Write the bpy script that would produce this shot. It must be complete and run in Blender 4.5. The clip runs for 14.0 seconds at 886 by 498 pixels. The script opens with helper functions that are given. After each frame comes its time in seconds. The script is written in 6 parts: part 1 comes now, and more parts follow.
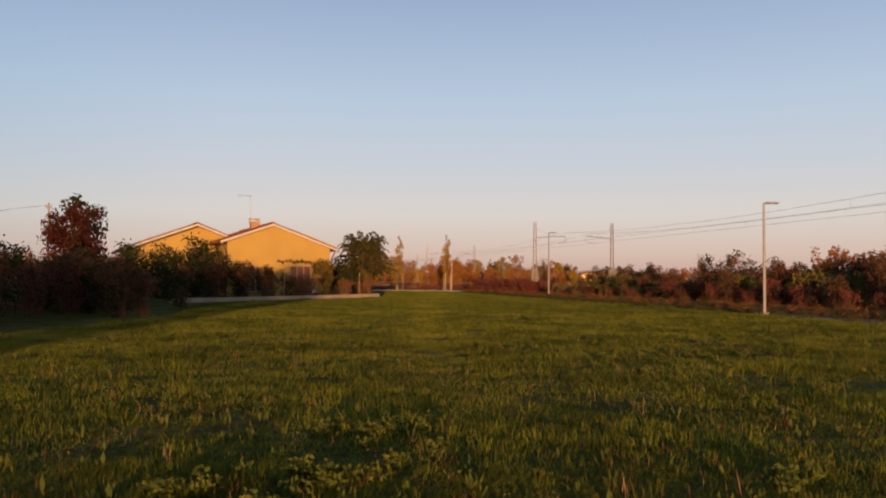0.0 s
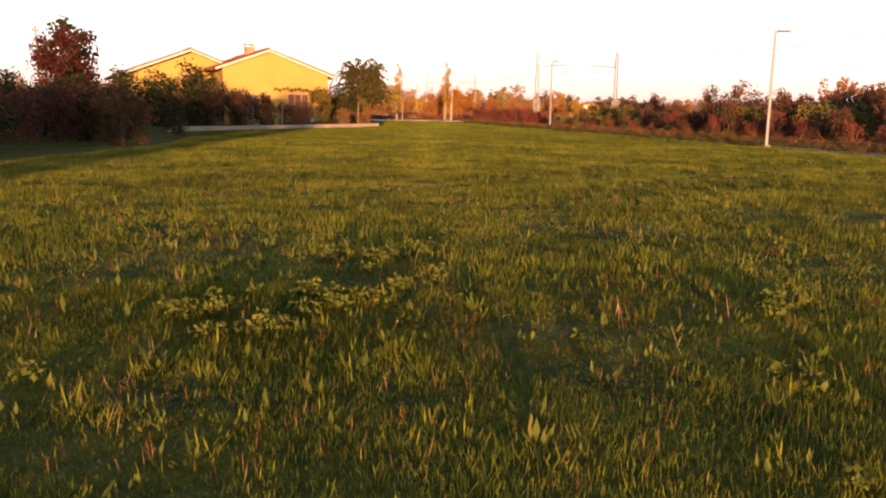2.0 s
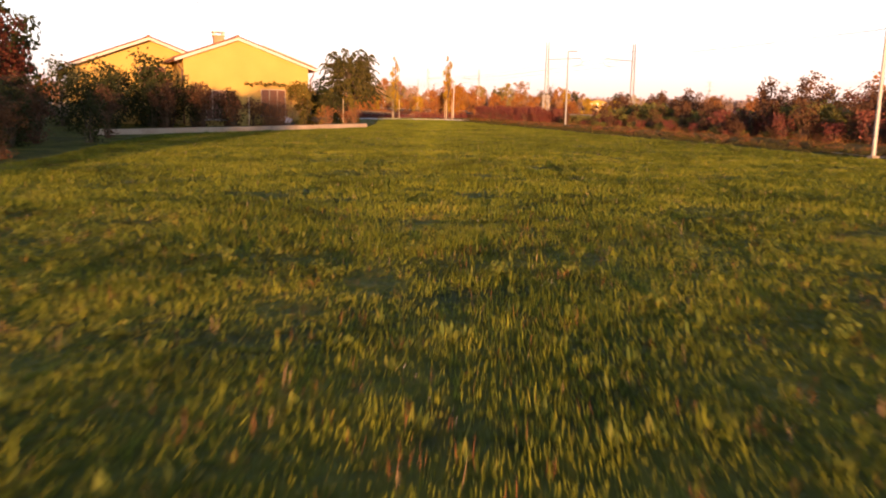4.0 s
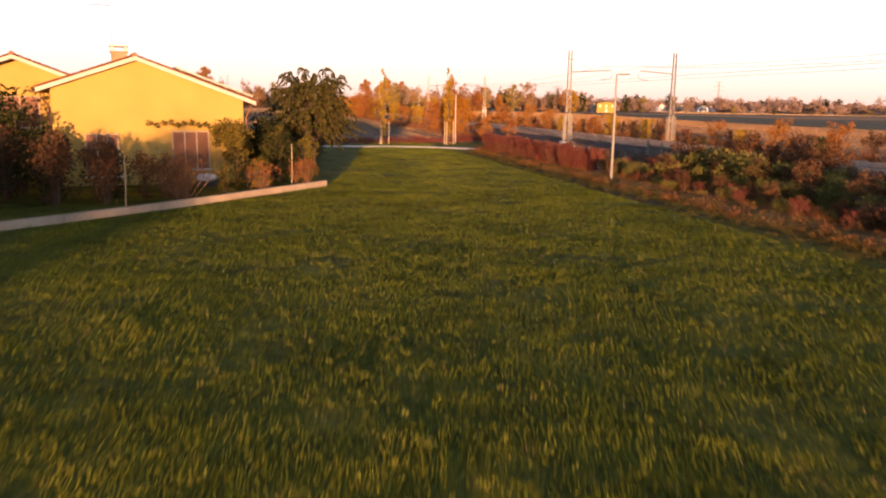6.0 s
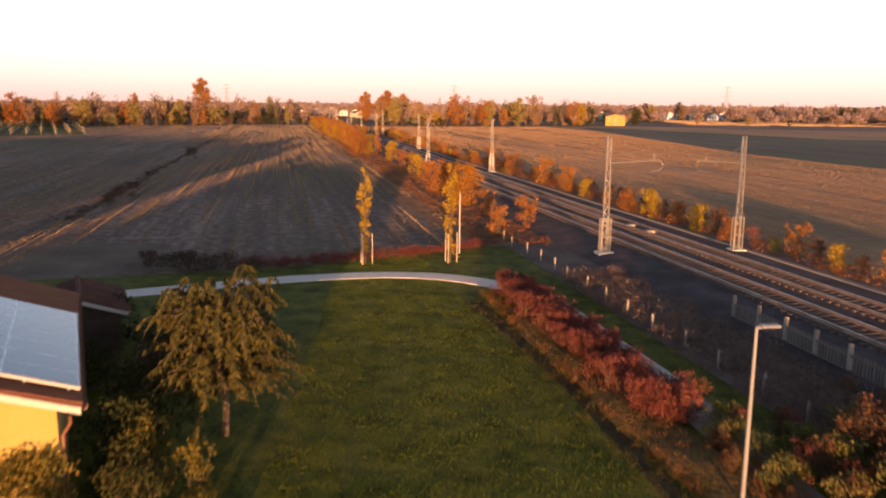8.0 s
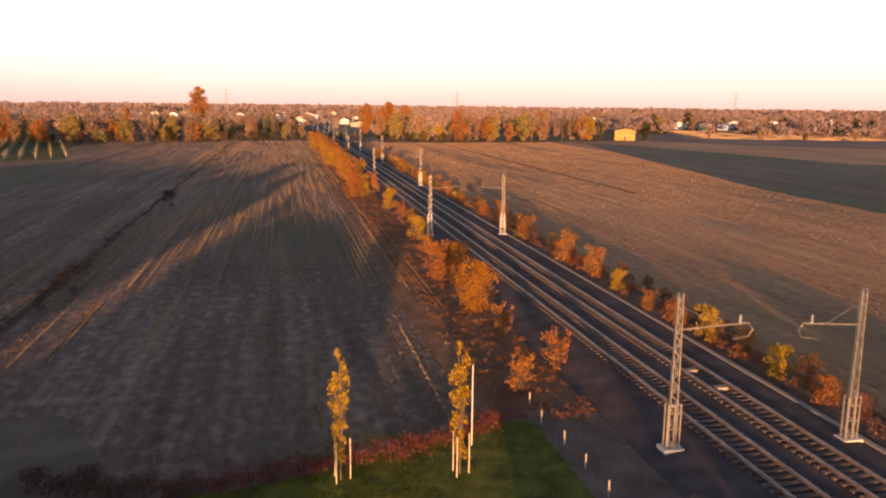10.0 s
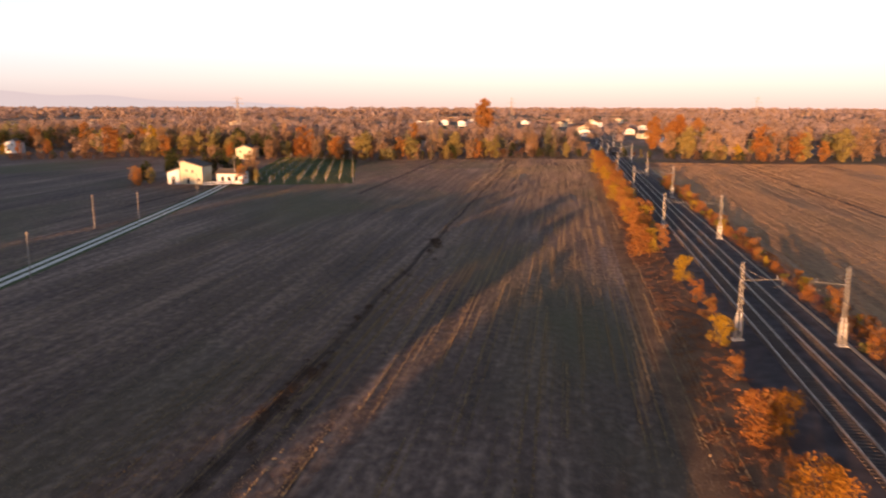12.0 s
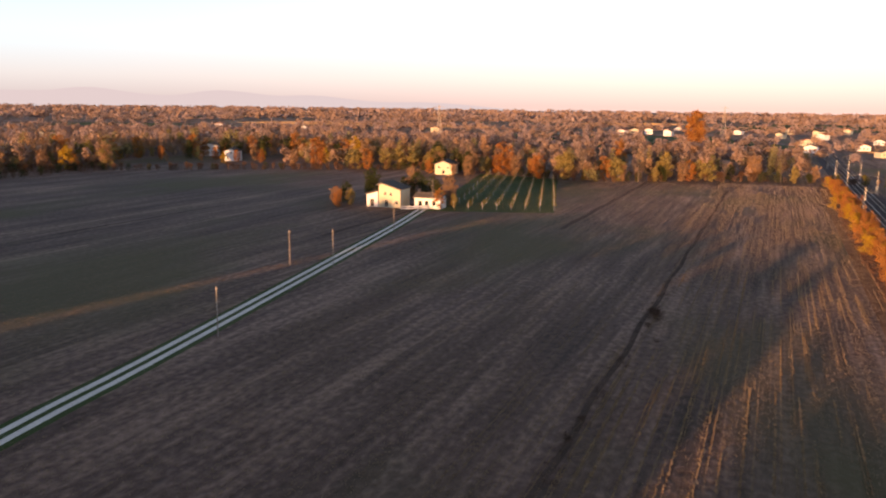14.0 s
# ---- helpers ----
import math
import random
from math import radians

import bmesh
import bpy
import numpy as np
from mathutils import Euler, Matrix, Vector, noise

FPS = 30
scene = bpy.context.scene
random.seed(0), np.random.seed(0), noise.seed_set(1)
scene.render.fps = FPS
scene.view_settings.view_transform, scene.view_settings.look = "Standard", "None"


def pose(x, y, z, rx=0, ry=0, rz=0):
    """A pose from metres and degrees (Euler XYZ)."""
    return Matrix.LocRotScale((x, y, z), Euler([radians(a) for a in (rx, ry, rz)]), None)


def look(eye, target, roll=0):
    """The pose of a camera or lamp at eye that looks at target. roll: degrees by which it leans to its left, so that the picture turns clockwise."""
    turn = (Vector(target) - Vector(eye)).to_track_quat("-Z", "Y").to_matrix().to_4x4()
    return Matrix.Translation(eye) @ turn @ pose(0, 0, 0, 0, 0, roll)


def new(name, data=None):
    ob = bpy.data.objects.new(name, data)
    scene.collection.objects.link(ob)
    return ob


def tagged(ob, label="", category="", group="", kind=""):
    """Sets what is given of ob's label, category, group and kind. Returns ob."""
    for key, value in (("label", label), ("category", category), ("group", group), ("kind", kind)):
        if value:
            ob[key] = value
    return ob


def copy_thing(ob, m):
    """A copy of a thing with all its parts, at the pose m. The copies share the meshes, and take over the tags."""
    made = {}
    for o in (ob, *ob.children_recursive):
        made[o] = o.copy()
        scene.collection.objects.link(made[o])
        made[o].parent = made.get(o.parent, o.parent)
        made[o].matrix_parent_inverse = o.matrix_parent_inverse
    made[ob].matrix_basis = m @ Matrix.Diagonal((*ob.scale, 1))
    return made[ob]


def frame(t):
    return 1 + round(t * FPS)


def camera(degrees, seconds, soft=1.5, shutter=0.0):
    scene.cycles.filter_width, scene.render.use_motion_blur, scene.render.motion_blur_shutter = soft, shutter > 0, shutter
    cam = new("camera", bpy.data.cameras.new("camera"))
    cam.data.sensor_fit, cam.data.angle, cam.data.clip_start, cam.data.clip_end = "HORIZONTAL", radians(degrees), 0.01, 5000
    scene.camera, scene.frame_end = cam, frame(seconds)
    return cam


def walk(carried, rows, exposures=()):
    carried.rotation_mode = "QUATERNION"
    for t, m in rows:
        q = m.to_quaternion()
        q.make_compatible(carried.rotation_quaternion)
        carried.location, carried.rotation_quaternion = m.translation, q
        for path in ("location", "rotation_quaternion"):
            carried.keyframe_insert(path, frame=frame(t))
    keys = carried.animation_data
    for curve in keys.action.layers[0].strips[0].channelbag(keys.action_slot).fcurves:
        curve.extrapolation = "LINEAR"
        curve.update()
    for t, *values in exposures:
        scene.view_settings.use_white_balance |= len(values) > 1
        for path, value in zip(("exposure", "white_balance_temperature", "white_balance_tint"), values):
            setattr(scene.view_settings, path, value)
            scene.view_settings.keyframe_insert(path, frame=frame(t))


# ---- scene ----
cam = camera(58.9, 14.0, soft=2.0, shutter=0.32)
PATH = [
    (0, (0.373, -29.465, 1.31), (0.226, -27.472, 1.387), 0.4),
    (0.5, (0.368, -29.461, 1.306), (0.223, -27.467, 1.274), 0.5),
    (1, (0.36, -29.485, 1.311), (0.216, -27.497, 1.154), 0.6),
    (1.5, (0.354, -29.51, 1.305), (0.213, -27.541, 0.985), 0.7),
    (2, (0.352, -29.502, 1.298), (0.213, -27.538, 0.947), 0.8),
    (2.5, (0.303, -28.732, 1.292), (0.163, -26.769, 0.941), 0.8),
    (3, (0.191, -27.095, 1.297), (0.051, -25.132, 0.945), 0.7),
    (5.5, (-0.42, -10.15, 2.07), (-0.578, -8.19, 1.704), 1.0),
    (6, (-0.76, -6.14, 3.48), (-0.917, -4.18, 3.116), 0.9),
    (6.5, (-1.035, -2.027, 4.996), (-1.197, -0.067, 4.633), 0.9),
    (7, (-1.398, 2.506, 6.695), (-1.562, 4.466, 6.334), 0.9),
    (7.5, (-1.784, 6.789, 8.417), (-1.948, 8.749, 8.056), 0.7),
    (8, (-2.08, 11.25, 10.161), (-2.247, 13.21, 9.8), 0.5),
    (8.5, (-2.386, 15.631, 11.816), (-2.554, 17.591, 11.456), 0.7),
    (11, (-5.347, 37.348, 20.387), (-5.536, 39.306, 20.024), 0.2),
    (11.5, (-6.564, 43.139, 21.906), (-7.116, 45.027, 21.543), 0.0),
    (12, (-8.558, 46.437, 23.463), (-9.402, 48.214, 23.102), 0.1),
    (12.5, (-11.108, 50.449, 25.141), (-12.12, 52.135, 24.779), 0.3),
    (13, (-13.916, 53.734, 26.826), (-15.042, 55.347, 26.463), 0.4),
    (13.5, (-16.558, 56.76, 28.304), (-17.754, 58.322, 27.943), 0.4),
    (14, (-19.586, 59.561, 29.752), (-20.836, 61.079, 29.391), 0.7),
]
EXPOSURES = [(t, stops, 7400 if t < 0.6 else 7600 if t < 9 else 7450, 22 if t < 0.6 else 27 if t < 9 else 24) for t, stops in ((0, 0.05), (0.5, 0.14), (1.0, 0.5), (1.5, 0.89), (2.0, 1.22), (2.5, 1.24), (5.5, 1.32), (6.0, 1.14), (7.0, 1.14), (8.5, 1.12), (14, 1.15))]
walk(cam, [(t, look(eye, target, roll)) for t, eye, target, roll in PATH], EXPOSURES)

# ---- daylight: a sun just above the horizon behind the start, clear sky ----
SUN_ELEV, SUN_AZ = radians(2.6), math.atan2(0.095, -1.0)
world = bpy.data.worlds.new("sky")
scene.world = world
world.use_nodes = True
wn = world.node_tree.nodes
sky = wn.new("ShaderNodeTexSky")
sky.sky_type, sky.sun_disc = "NISHITA", False
sky.sun_elevation, sky.sun_rotation = SUN_ELEV, SUN_AZ
sky.air_density, sky.dust_density, sky.ozone_density = 1.0, 1.0, 1.5
wl = world.node_tree.links
dirn, sep = wn.new("ShaderNodeTexCoord"), wn.new("ShaderNodeSeparateXYZ")
wl.new(dirn.outputs["Generated"], sep.inputs[0])
dusk = wn.new("ShaderNodeValToRGB")
SKY = [(0.0, (0.9, 0.68, 0.62)), (0.03, (1.08, 0.93, 0.86)), (0.08, (1.1, 1.18, 1.2)), (0.14, (0.92, 1.14, 1.34)), (0.22, (0.74, 1.08, 1.42)), (0.34, (0.5, 0.79, 1.22)), (0.5, (0.09, 0.105, 0.14)), (1.0, (0.03, 0.034, 0.046))]
for k, (p, c) in enumerate(SKY):
    e = dusk.color_ramp.elements[k] if k < 2 else dusk.color_ramp.elements.new(p)
    e.position, e.color = p, (*c, 1)
wl.new(sep.outputs["Z"], dusk.inputs[0])
# the sky is deeper blue at right angles to the sun
west, deep = wn.new("ShaderNodeMapRange"), wn.new("ShaderNodeMix")
west.interpolation_type = "SMOOTHSTEP"
west.inputs["From Min"].default_value, west.inputs["From Max"].default_value = -0.25, -1.0
deep.data_type, deep.blend_type = "RGBA", "MULTIPLY"
deep.inputs[7].default_value = (0.62, 0.79, 0.9, 1)
wl.new(sep.outputs["X"], west.inputs["Value"]), wl.new(west.outputs[0], deep.inputs["Factor"])
wl.new(dusk.outputs[0], deep.inputs[6])
glow = wn.new("ShaderNodeMix")
glow.data_type, glow.blend_type = "RGBA", "ADD"
glow.inputs["Factor"].default_value = 0.045
wl.new(deep.outputs[2], glow.inputs[6]), wl.new(sky.outputs[0], glow.inputs[7])
wn["Background"].inputs["Strength"].default_value = 0.5
wl.new(glow.outputs[2], wn["Background"].inputs["Color"])
sun = new("sun", bpy.data.lights.new("sun", "SUN"))
sun.data.energy, sun.data.angle, sun.data.color = 5.0, radians(0.6), (1.0, 0.56, 0.26)
sun.matrix_world = look((0, 0, 0), (-math.sin(SUN_AZ), -math.cos(SUN_AZ), -math.tan(SUN_ELEV)))

# ---- materials ----
def mat(name, cols, big=1.0, fine=12.0, rough=0.9, bump=0.3, metal=0.0, world_space=False, stretch=None, island=0.0,
        per_object=0.0, through_light=0.0, detail=6.0, bump_dist=0.02, span=None, gloss=0.5):
    """Two scales of noise mixed into a colour ramp, with relief from the finer one."""
    m = bpy.data.materials.new(name)
    m.use_nodes = True
    nt = m.node_tree
    n, l = nt.nodes, nt.links
    bsdf, out = n["Principled BSDF"], n["Material Output"]
    bsdf.inputs["Roughness"].default_value = rough
    bsdf.inputs["Metallic"].default_value = metal
    bsdf.inputs["Specular IOR Level"].default_value = gloss if rough < 0.7 else min(gloss, 0.12)
    if world_space:
        src = n.new("ShaderNodeNewGeometry").outputs["Position"]
    else:
        src = n.new("ShaderNodeTexCoord").outputs["Object"]
    if stretch:
        mp = n.new("ShaderNodeMapping")
        mp.inputs["Rotation"].default_value = (0, 0, stretch[0])
        mp.inputs["Scale"].default_value = stretch[1]
        l.new(src, mp.inputs[0])
        src = mp.outputs[0]
    a, b = n.new("ShaderNodeTexNoise"), n.new("ShaderNodeTexNoise")
    a.inputs["Scale"].default_value, b.inputs["Scale"].default_value = big, fine
    a.inputs["Detail"].default_value, b.inputs["Detail"].default_value = 3.0, detail
    l.new(src, a.inputs["Vector"]), l.new(src, b.inputs["Vector"])
    mix = n.new("ShaderNodeMath")
    mix.operation = "MULTIPLY_ADD"
    mix.inputs[1].default_value = 0.55
    half = n.new("ShaderNodeMath")
    half.operation = "MULTIPLY"
    half.inputs[1].default_value = 0.45
    l.new(b.outputs[0], half.inputs[0])
    l.new(a.outputs[0], mix.inputs[0]), l.new(half.outputs[0], mix.inputs[2])
    val = mix.outputs[0]
    if island or per_object:
        add = n.new("ShaderNodeMath")
        add.operation = "MULTIPLY_ADD"
        add.inputs[1].default_value = max(0.0, 1.0 - island - per_object)
        l.new(val, add.inputs[0])
        rest = None
        for amount, node, sock in ((island, "ShaderNodeNewGeometry", "Random Per Island"), (per_object, "ShaderNodeObjectInfo", "Random")):
            if amount:
                k = n.new("ShaderNodeMath")
                k.operation = "MULTIPLY_ADD"
                k.inputs[1].default_value = amount
                k.inputs[2].default_value = 0.0
                l.new(n.new(node).outputs[sock], k.inputs[0])
                if rest:
                    l.new(rest, k.inputs[2])
                rest = k.outputs[0]
        l.new(rest, add.inputs[2])
        val = add.outputs[0]
    ramp = n.new("ShaderNodeValToRGB")
    el = ramp.color_ramp.elements
    lo, hi = span or ((0.08, 0.92) if (island or per_object) else (0.3, 0.7))
    for k, c in enumerate(cols):
        p = lo + (hi - lo) * k / max(1, len(cols) - 1)
        e = el[k] if k < 2 else el.new(p)
        e.position, e.color = p, (*c, 1)
    l.new(val, ramp.inputs[0])
    l.new(ramp.outputs[0], bsdf.inputs["Base Color"])
    if bump:
        bp = n.new("ShaderNodeBump")
        bp.inputs["Strength"].default_value, bp.inputs["Distance"].default_value = bump, bump_dist
        l.new(b.outputs[0], bp.inputs["Height"])
        l.new(bp.outputs[0], bsdf.inputs["Normal"])
    if through_light:
        tr, mx = n.new("ShaderNodeBsdfTranslucent"), n.new("ShaderNodeMixShader")
        mx.inputs[0].default_value = through_light
        l.new(ramp.outputs[0], tr.inputs["Color"])
        l.new(bsdf.outputs[0], mx.inputs[1]), l.new(tr.outputs[0], mx.inputs[2])
        l.new(mx.outputs[0], out.inputs["Surface"])
    return m


ROWS = math.atan2(0.2867, 0.958)
M = {}


def field(name, dark, mid, pale, green, amount):
    """Bare field: streaks along the drilling, clods, and large stains of colour."""
    m = bpy.data.materials.new(name)
    m.use_nodes = True
    n, l = m.node_tree.nodes, m.node_tree.links
    bsdf = n["Principled BSDF"]
    bsdf.inputs["Roughness"].default_value = 0.9
    bsdf.inputs["Specular IOR Level"].default_value = 0.32
    pos = n.new("ShaderNodeNewGeometry").outputs["Position"]
    turn = n.new("ShaderNodeMapping")
    turn.inputs["Rotation"].default_value = (0, 0, -ROWS)
    l.new(pos, turn.inputs[0])

    def grain(scale, stretch, detail):
        mp, t = n.new("ShaderNodeMapping"), n.new("ShaderNodeTexNoise")
        mp.inputs["Scale"].default_value = (1, stretch, 1)
        t.inputs["Scale"].default_value, t.inputs["Detail"].default_value = scale, detail
        l.new(turn.outputs[0], mp.inputs[0]), l.new(mp.outputs[0], t.inputs["Vector"])
        return t.outputs[0]

    def calc(op, x, y):
        k = n.new("ShaderNodeMath")
        k.operation = op
        for i, v in enumerate((x, y)):
            if isinstance(v, float):
                k.inputs[i].default_value = v
            else:
                l.new(v, k.inputs[i])
        return k.outputs[0]

    streak, wide, clod, stain = grain(0.8, 0.05, 6), grain(0.16, 0.06, 5), grain(1.3, 0.6, 9), grain(0.02, 1.0, 4)
    mixv = calc("ADD", calc("ADD", calc("MULTIPLY", streak, 0.26), calc("MULTIPLY", wide, 0.26)), calc("ADD", calc("MULTIPLY", clod, 0.3), calc("MULTIPLY", stain, 0.18)))
    ramp = n.new("ShaderNodeValToRGB")
    el = ramp.color_ramp.elements
    el[0].position, el[0].color = 0.38, (*dark, 1)
    el[1].position, el[1].color = 0.5, (*mid, 1)
    e = el.new(0.62)
    e.color = (*pale, 1)
    l.new(mixv, ramp.inputs[0])
    gr = n.new("ShaderNodeValToRGB")
    gr.color_ramp.elements[0].position, gr.color_ramp.elements[1].position = 0.49, 0.63
    gr.color_ramp.elements[1].color = (amount, amount, amount, 1)
    l.new(grain(0.022, 0.5, 4), gr.inputs[0])
    mx = n.new("ShaderNodeMix")
    mx.data_type = "RGBA"
    l.new(gr.outputs[0], mx.inputs["Factor"])
    l.new(ramp.outputs[0], mx.inputs[6])
    mx.inputs[7].default_value = (*green, 1)
    l.new(mx.outputs[2], bsdf.inputs["Base Color"])
    bp = n.new("ShaderNodeBump")
    bp.inputs["Strength"].default_value, bp.inputs["Distance"].default_value = 1.0, 0.28
    l.new(clod, bp.inputs["Height"])
    l.new(bp.outputs[0], bsdf.inputs["Normal"])
    return m


M["soil"] = field("soil", (0.04, 0.024, 0.019), (0.145, 0.09, 0.071), (0.37, 0.245, 0.19), (0.1, 0.086, 0.036), 0.85)
M["stubble_soil"] = field("stubble_soil", (0.19, 0.1, 0.052), (0.38, 0.205, 0.1), (0.54, 0.31, 0.16), (0.2, 0.14, 0.06), 0.5)
M["lawn"] = mat("lawn", [(0.04, 0.055, 0.01), (0.098, 0.118, 0.017), (0.185, 0.178, 0.031)], 0.9, 7.0, 0.9, 1.0, world_space=True, bump_dist=0.2, detail=7, span=(0.36, 0.64))
M["green_crop"] = mat("green_crop", [(0.03, 0.05, 0.015), (0.05, 0.085, 0.025), (0.08, 0.1, 0.04)], 0.05, 3.0, 0.9, 1.0, world_space=True, bump_dist=0.15)
M["gravel"] = mat("gravel", [(0.58, 0.55, 0.5), (0.7, 0.67, 0.62), (0.78, 0.75, 0.7)], 0.8, 30.0, 0.95, 0.8, world_space=True, bump_dist=0.02)
M["concrete_road"] = mat("concrete_road", [(0.66, 0.64, 0.59), (0.76, 0.74, 0.7), (0.82, 0.8, 0.77)], 0.4, 14.0, 0.9, 0.4, world_space=True)
M["ballast"] = mat("ballast", [(0.042, 0.034, 0.037), (0.085, 0.069, 0.074), (0.15, 0.124, 0.128)], 0.5, 22.0, 0.95, 1.0, world_space=True, bump_dist=0.05)
M["shaded_gravel"] = mat("shaded_gravel", [(0.16, 0.14, 0.12), (0.3, 0.27, 0.25), (0.44, 0.41, 0.38)], 0.5, 16.0, 0.95, 0.8, world_space=True, bump_dist=0.03)
M["dirt"] = mat("dirt", [(0.1, 0.075, 0.055), (0.16, 0.12, 0.09), (0.24, 0.18, 0.13)], 0.3, 8.0, 0.95, 0.8, world_space=True, bump_dist=0.05)
M["furrow"] = mat("furrow_soil", [(0.04, 0.027, 0.023), (0.085, 0.058, 0.047), (0.15, 0.1, 0.08)], 0.3, 4.0, 0.95, 1.0, world_space=True, bump_dist=0.2)
M["dry_bank"] = mat("dry_bank_grass", [(0.07, 0.05, 0.02), (0.14, 0.095, 0.035), (0.23, 0.15, 0.055)], 0.6, 6.0, 0.95, 1.0, world_space=True, bump_dist=0.15)
M["furrow_shade"] = mat("furrow_shade", [(0.03, 0.026, 0.012), (0.06, 0.05, 0.024), (0.1, 0.08, 0.04)], 0.5, 6.0, 0.95, 1.0, world_space=True, bump_dist=0.12)
M["dark_verge"] = mat("dark_verge", [(0.08, 0.058, 0.05), (0.16, 0.115, 0.098), (0.25, 0.18, 0.15)], 0.4, 5.0, 0.95, 1.0, world_space=True, bump_dist=0.1)
M["rail"] = mat("rail_steel", [(0.24, 0.16, 0.115), (0.38, 0.28, 0.225), (0.55, 0.47, 0.42)], 2.0, 30.0, 0.38, 0.15, 0.6)
M["sleeper"] = mat("sleeper_concrete", [(0.085, 0.064, 0.057), (0.14, 0.108, 0.095), (0.2, 0.16, 0.14)], 3.0, 30.0, 0.9, 0.4, per_object=0.3)
M["galv"] = mat("galvanised_steel", [(0.2, 0.18, 0.165), (0.28, 0.26, 0.235), (0.36, 0.34, 0.31)], 2.0, 25.0, 0.5, 0.1, 0.5)
M["lamp_metal"] = mat("lamp_grey_paint", [(0.22, 0.22, 0.22), (0.28, 0.28, 0.28), (0.33, 0.33, 0.33)], 2.0, 25.0, 0.45, 0.05, 0.2)
M["post"] = mat("concrete_post", [(0.45, 0.42, 0.38), (0.58, 0.55, 0.5), (0.66, 0.63, 0.58)], 2.0, 25.0, 0.9, 0.4, per_object=0.2)
M["old_post"] = mat("weathered_concrete", [(0.2, 0.17, 0.15), (0.3, 0.26, 0.22), (0.4, 0.35, 0.3)], 2.0, 25.0, 0.9, 0.4, per_object=0.3)
M["old_fence"] = mat("dark_fence_concrete", [(0.1, 0.08, 0.07), (0.17, 0.14, 0.12), (0.25, 0.21, 0.18)], 2.0, 25.0, 0.9, 0.4, per_object=0.3)
M["pole_wood"] = mat("weathered_pole_wood", [(0.22, 0.18, 0.15), (0.32, 0.27, 0.23), (0.42, 0.36, 0.31)], 2.0, 18.0, 0.95, 0.4)
M["plastic_white"] = mat("white_plastic_sheet", [(0.6, 0.6, 0.62), (0.72, 0.72, 0.74)], 3.0, 14.0, 0.4, 0.3, bump_dist=0.05)
M["plastic_dark"] = mat("dark_plastic", [(0.015, 0.015, 0.016), (0.035, 0.034, 0.033)], 3.0, 14.0, 0.35, 0.1)
M["ochre_wall"] = mat("ochre_render", [(0.34, 0.22, 0.06), (0.4, 0.26, 0.075), (0.44, 0.29, 0.09)], 0.5, 25.0, 0.92, 0.25)
M["wire"] = mat("copper_wire", [(0.12, 0.09, 0.07), (0.18, 0.14, 0.11)], 2.0, 20.0, 0.5, 0.0, 0.5)
M["yellow_wall"] = mat("yellow_render", [(0.4, 0.275, 0.085), (0.46, 0.32, 0.1), (0.5, 0.35, 0.12)], 0.5, 25.0, 0.92, 0.25)
M["cream_wall"] = mat("cream_render", [(0.46, 0.42, 0.3), (0.54, 0.49, 0.36), (0.6, 0.55, 0.42)], 0.5, 12.0, 0.92, 0.2)
M["white_wall"] = mat("white_render", [(0.55, 0.55, 0.55), (0.66, 0.66, 0.66), (0.74, 0.74, 0.74)], 0.5, 12.0, 0.92, 0.2)
M["brick"] = mat("brick_chimney", [(0.3, 0.16, 0.1), (0.42, 0.25, 0.16), (0.5, 0.34, 0.24)], 3.0, 22.0, 0.9, 0.5)
M["tile"] = mat("clay_tile", [(0.2, 0.075, 0.045), (0.3, 0.12, 0.07), (0.38, 0.18, 0.1)], 1.5, 14.0, 0.85, 0.4, per_object=0.3)
M["dark_tile"] = mat("dark_clay_tile", [(0.07, 0.03, 0.025), (0.12, 0.05, 0.04), (0.17, 0.08, 0.06)], 1.5, 14.0, 0.85, 0.4)
M["grey_roof"] = mat("grey_roof", [(0.07, 0.064, 0.064), (0.11, 0.098, 0.094), (0.15, 0.132, 0.125)], 0.7, 9.0, 0.85, 0.4)
M["trim"] = mat("white_trim", [(0.46, 0.43, 0.38), (0.56, 0.53, 0.48), (0.62, 0.59, 0.55)], 1.5, 20.0, 0.7, 0.1)
M["old_wall"] = mat("weathered_wall", [(0.3, 0.23, 0.17), (0.42, 0.33, 0.25), (0.52, 0.43, 0.33)], 1.2, 18.0, 0.9, 0.4)
M["shutter"] = mat("brown_shutter", [(0.1, 0.04, 0.025), (0.17, 0.07, 0.04), (0.22, 0.1, 0.06)], 2.0, 30.0, 0.6, 0.2)
M["glass"] = mat("window_glass", [(0.02, 0.022, 0.025), (0.03, 0.032, 0.035)], 1.0, 5.0, 0.08, 0.0)
M["solar"] = mat("solar_glass", [(0.02, 0.03, 0.06), (0.03, 0.045, 0.08)], 1.0, 8.0, 0.12, 0.0)
M["alu"] = mat("aluminium", [(0.6, 0.6, 0.6), (0.72, 0.72, 0.72)], 3.0, 30.0, 0.35, 0.0, 0.9)
M["dark_frame"] = mat("dark_frame", [(0.06, 0.065, 0.07), (0.09, 0.095, 0.1)], 3.0, 30.0, 0.4, 0.0, 0.6)
M["bark"] = mat("bark", [(0.06, 0.045, 0.032), (0.11, 0.085, 0.06), (0.17, 0.135, 0.1)], 2.0, 18.0, 0.95, 0.8)
M["twig"] = mat("dry_twig", [(0.08, 0.05, 0.034), (0.15, 0.095, 0.062), (0.26, 0.165, 0.105)], 2.0, 18.0, 0.95, 0.4, island=0.5)
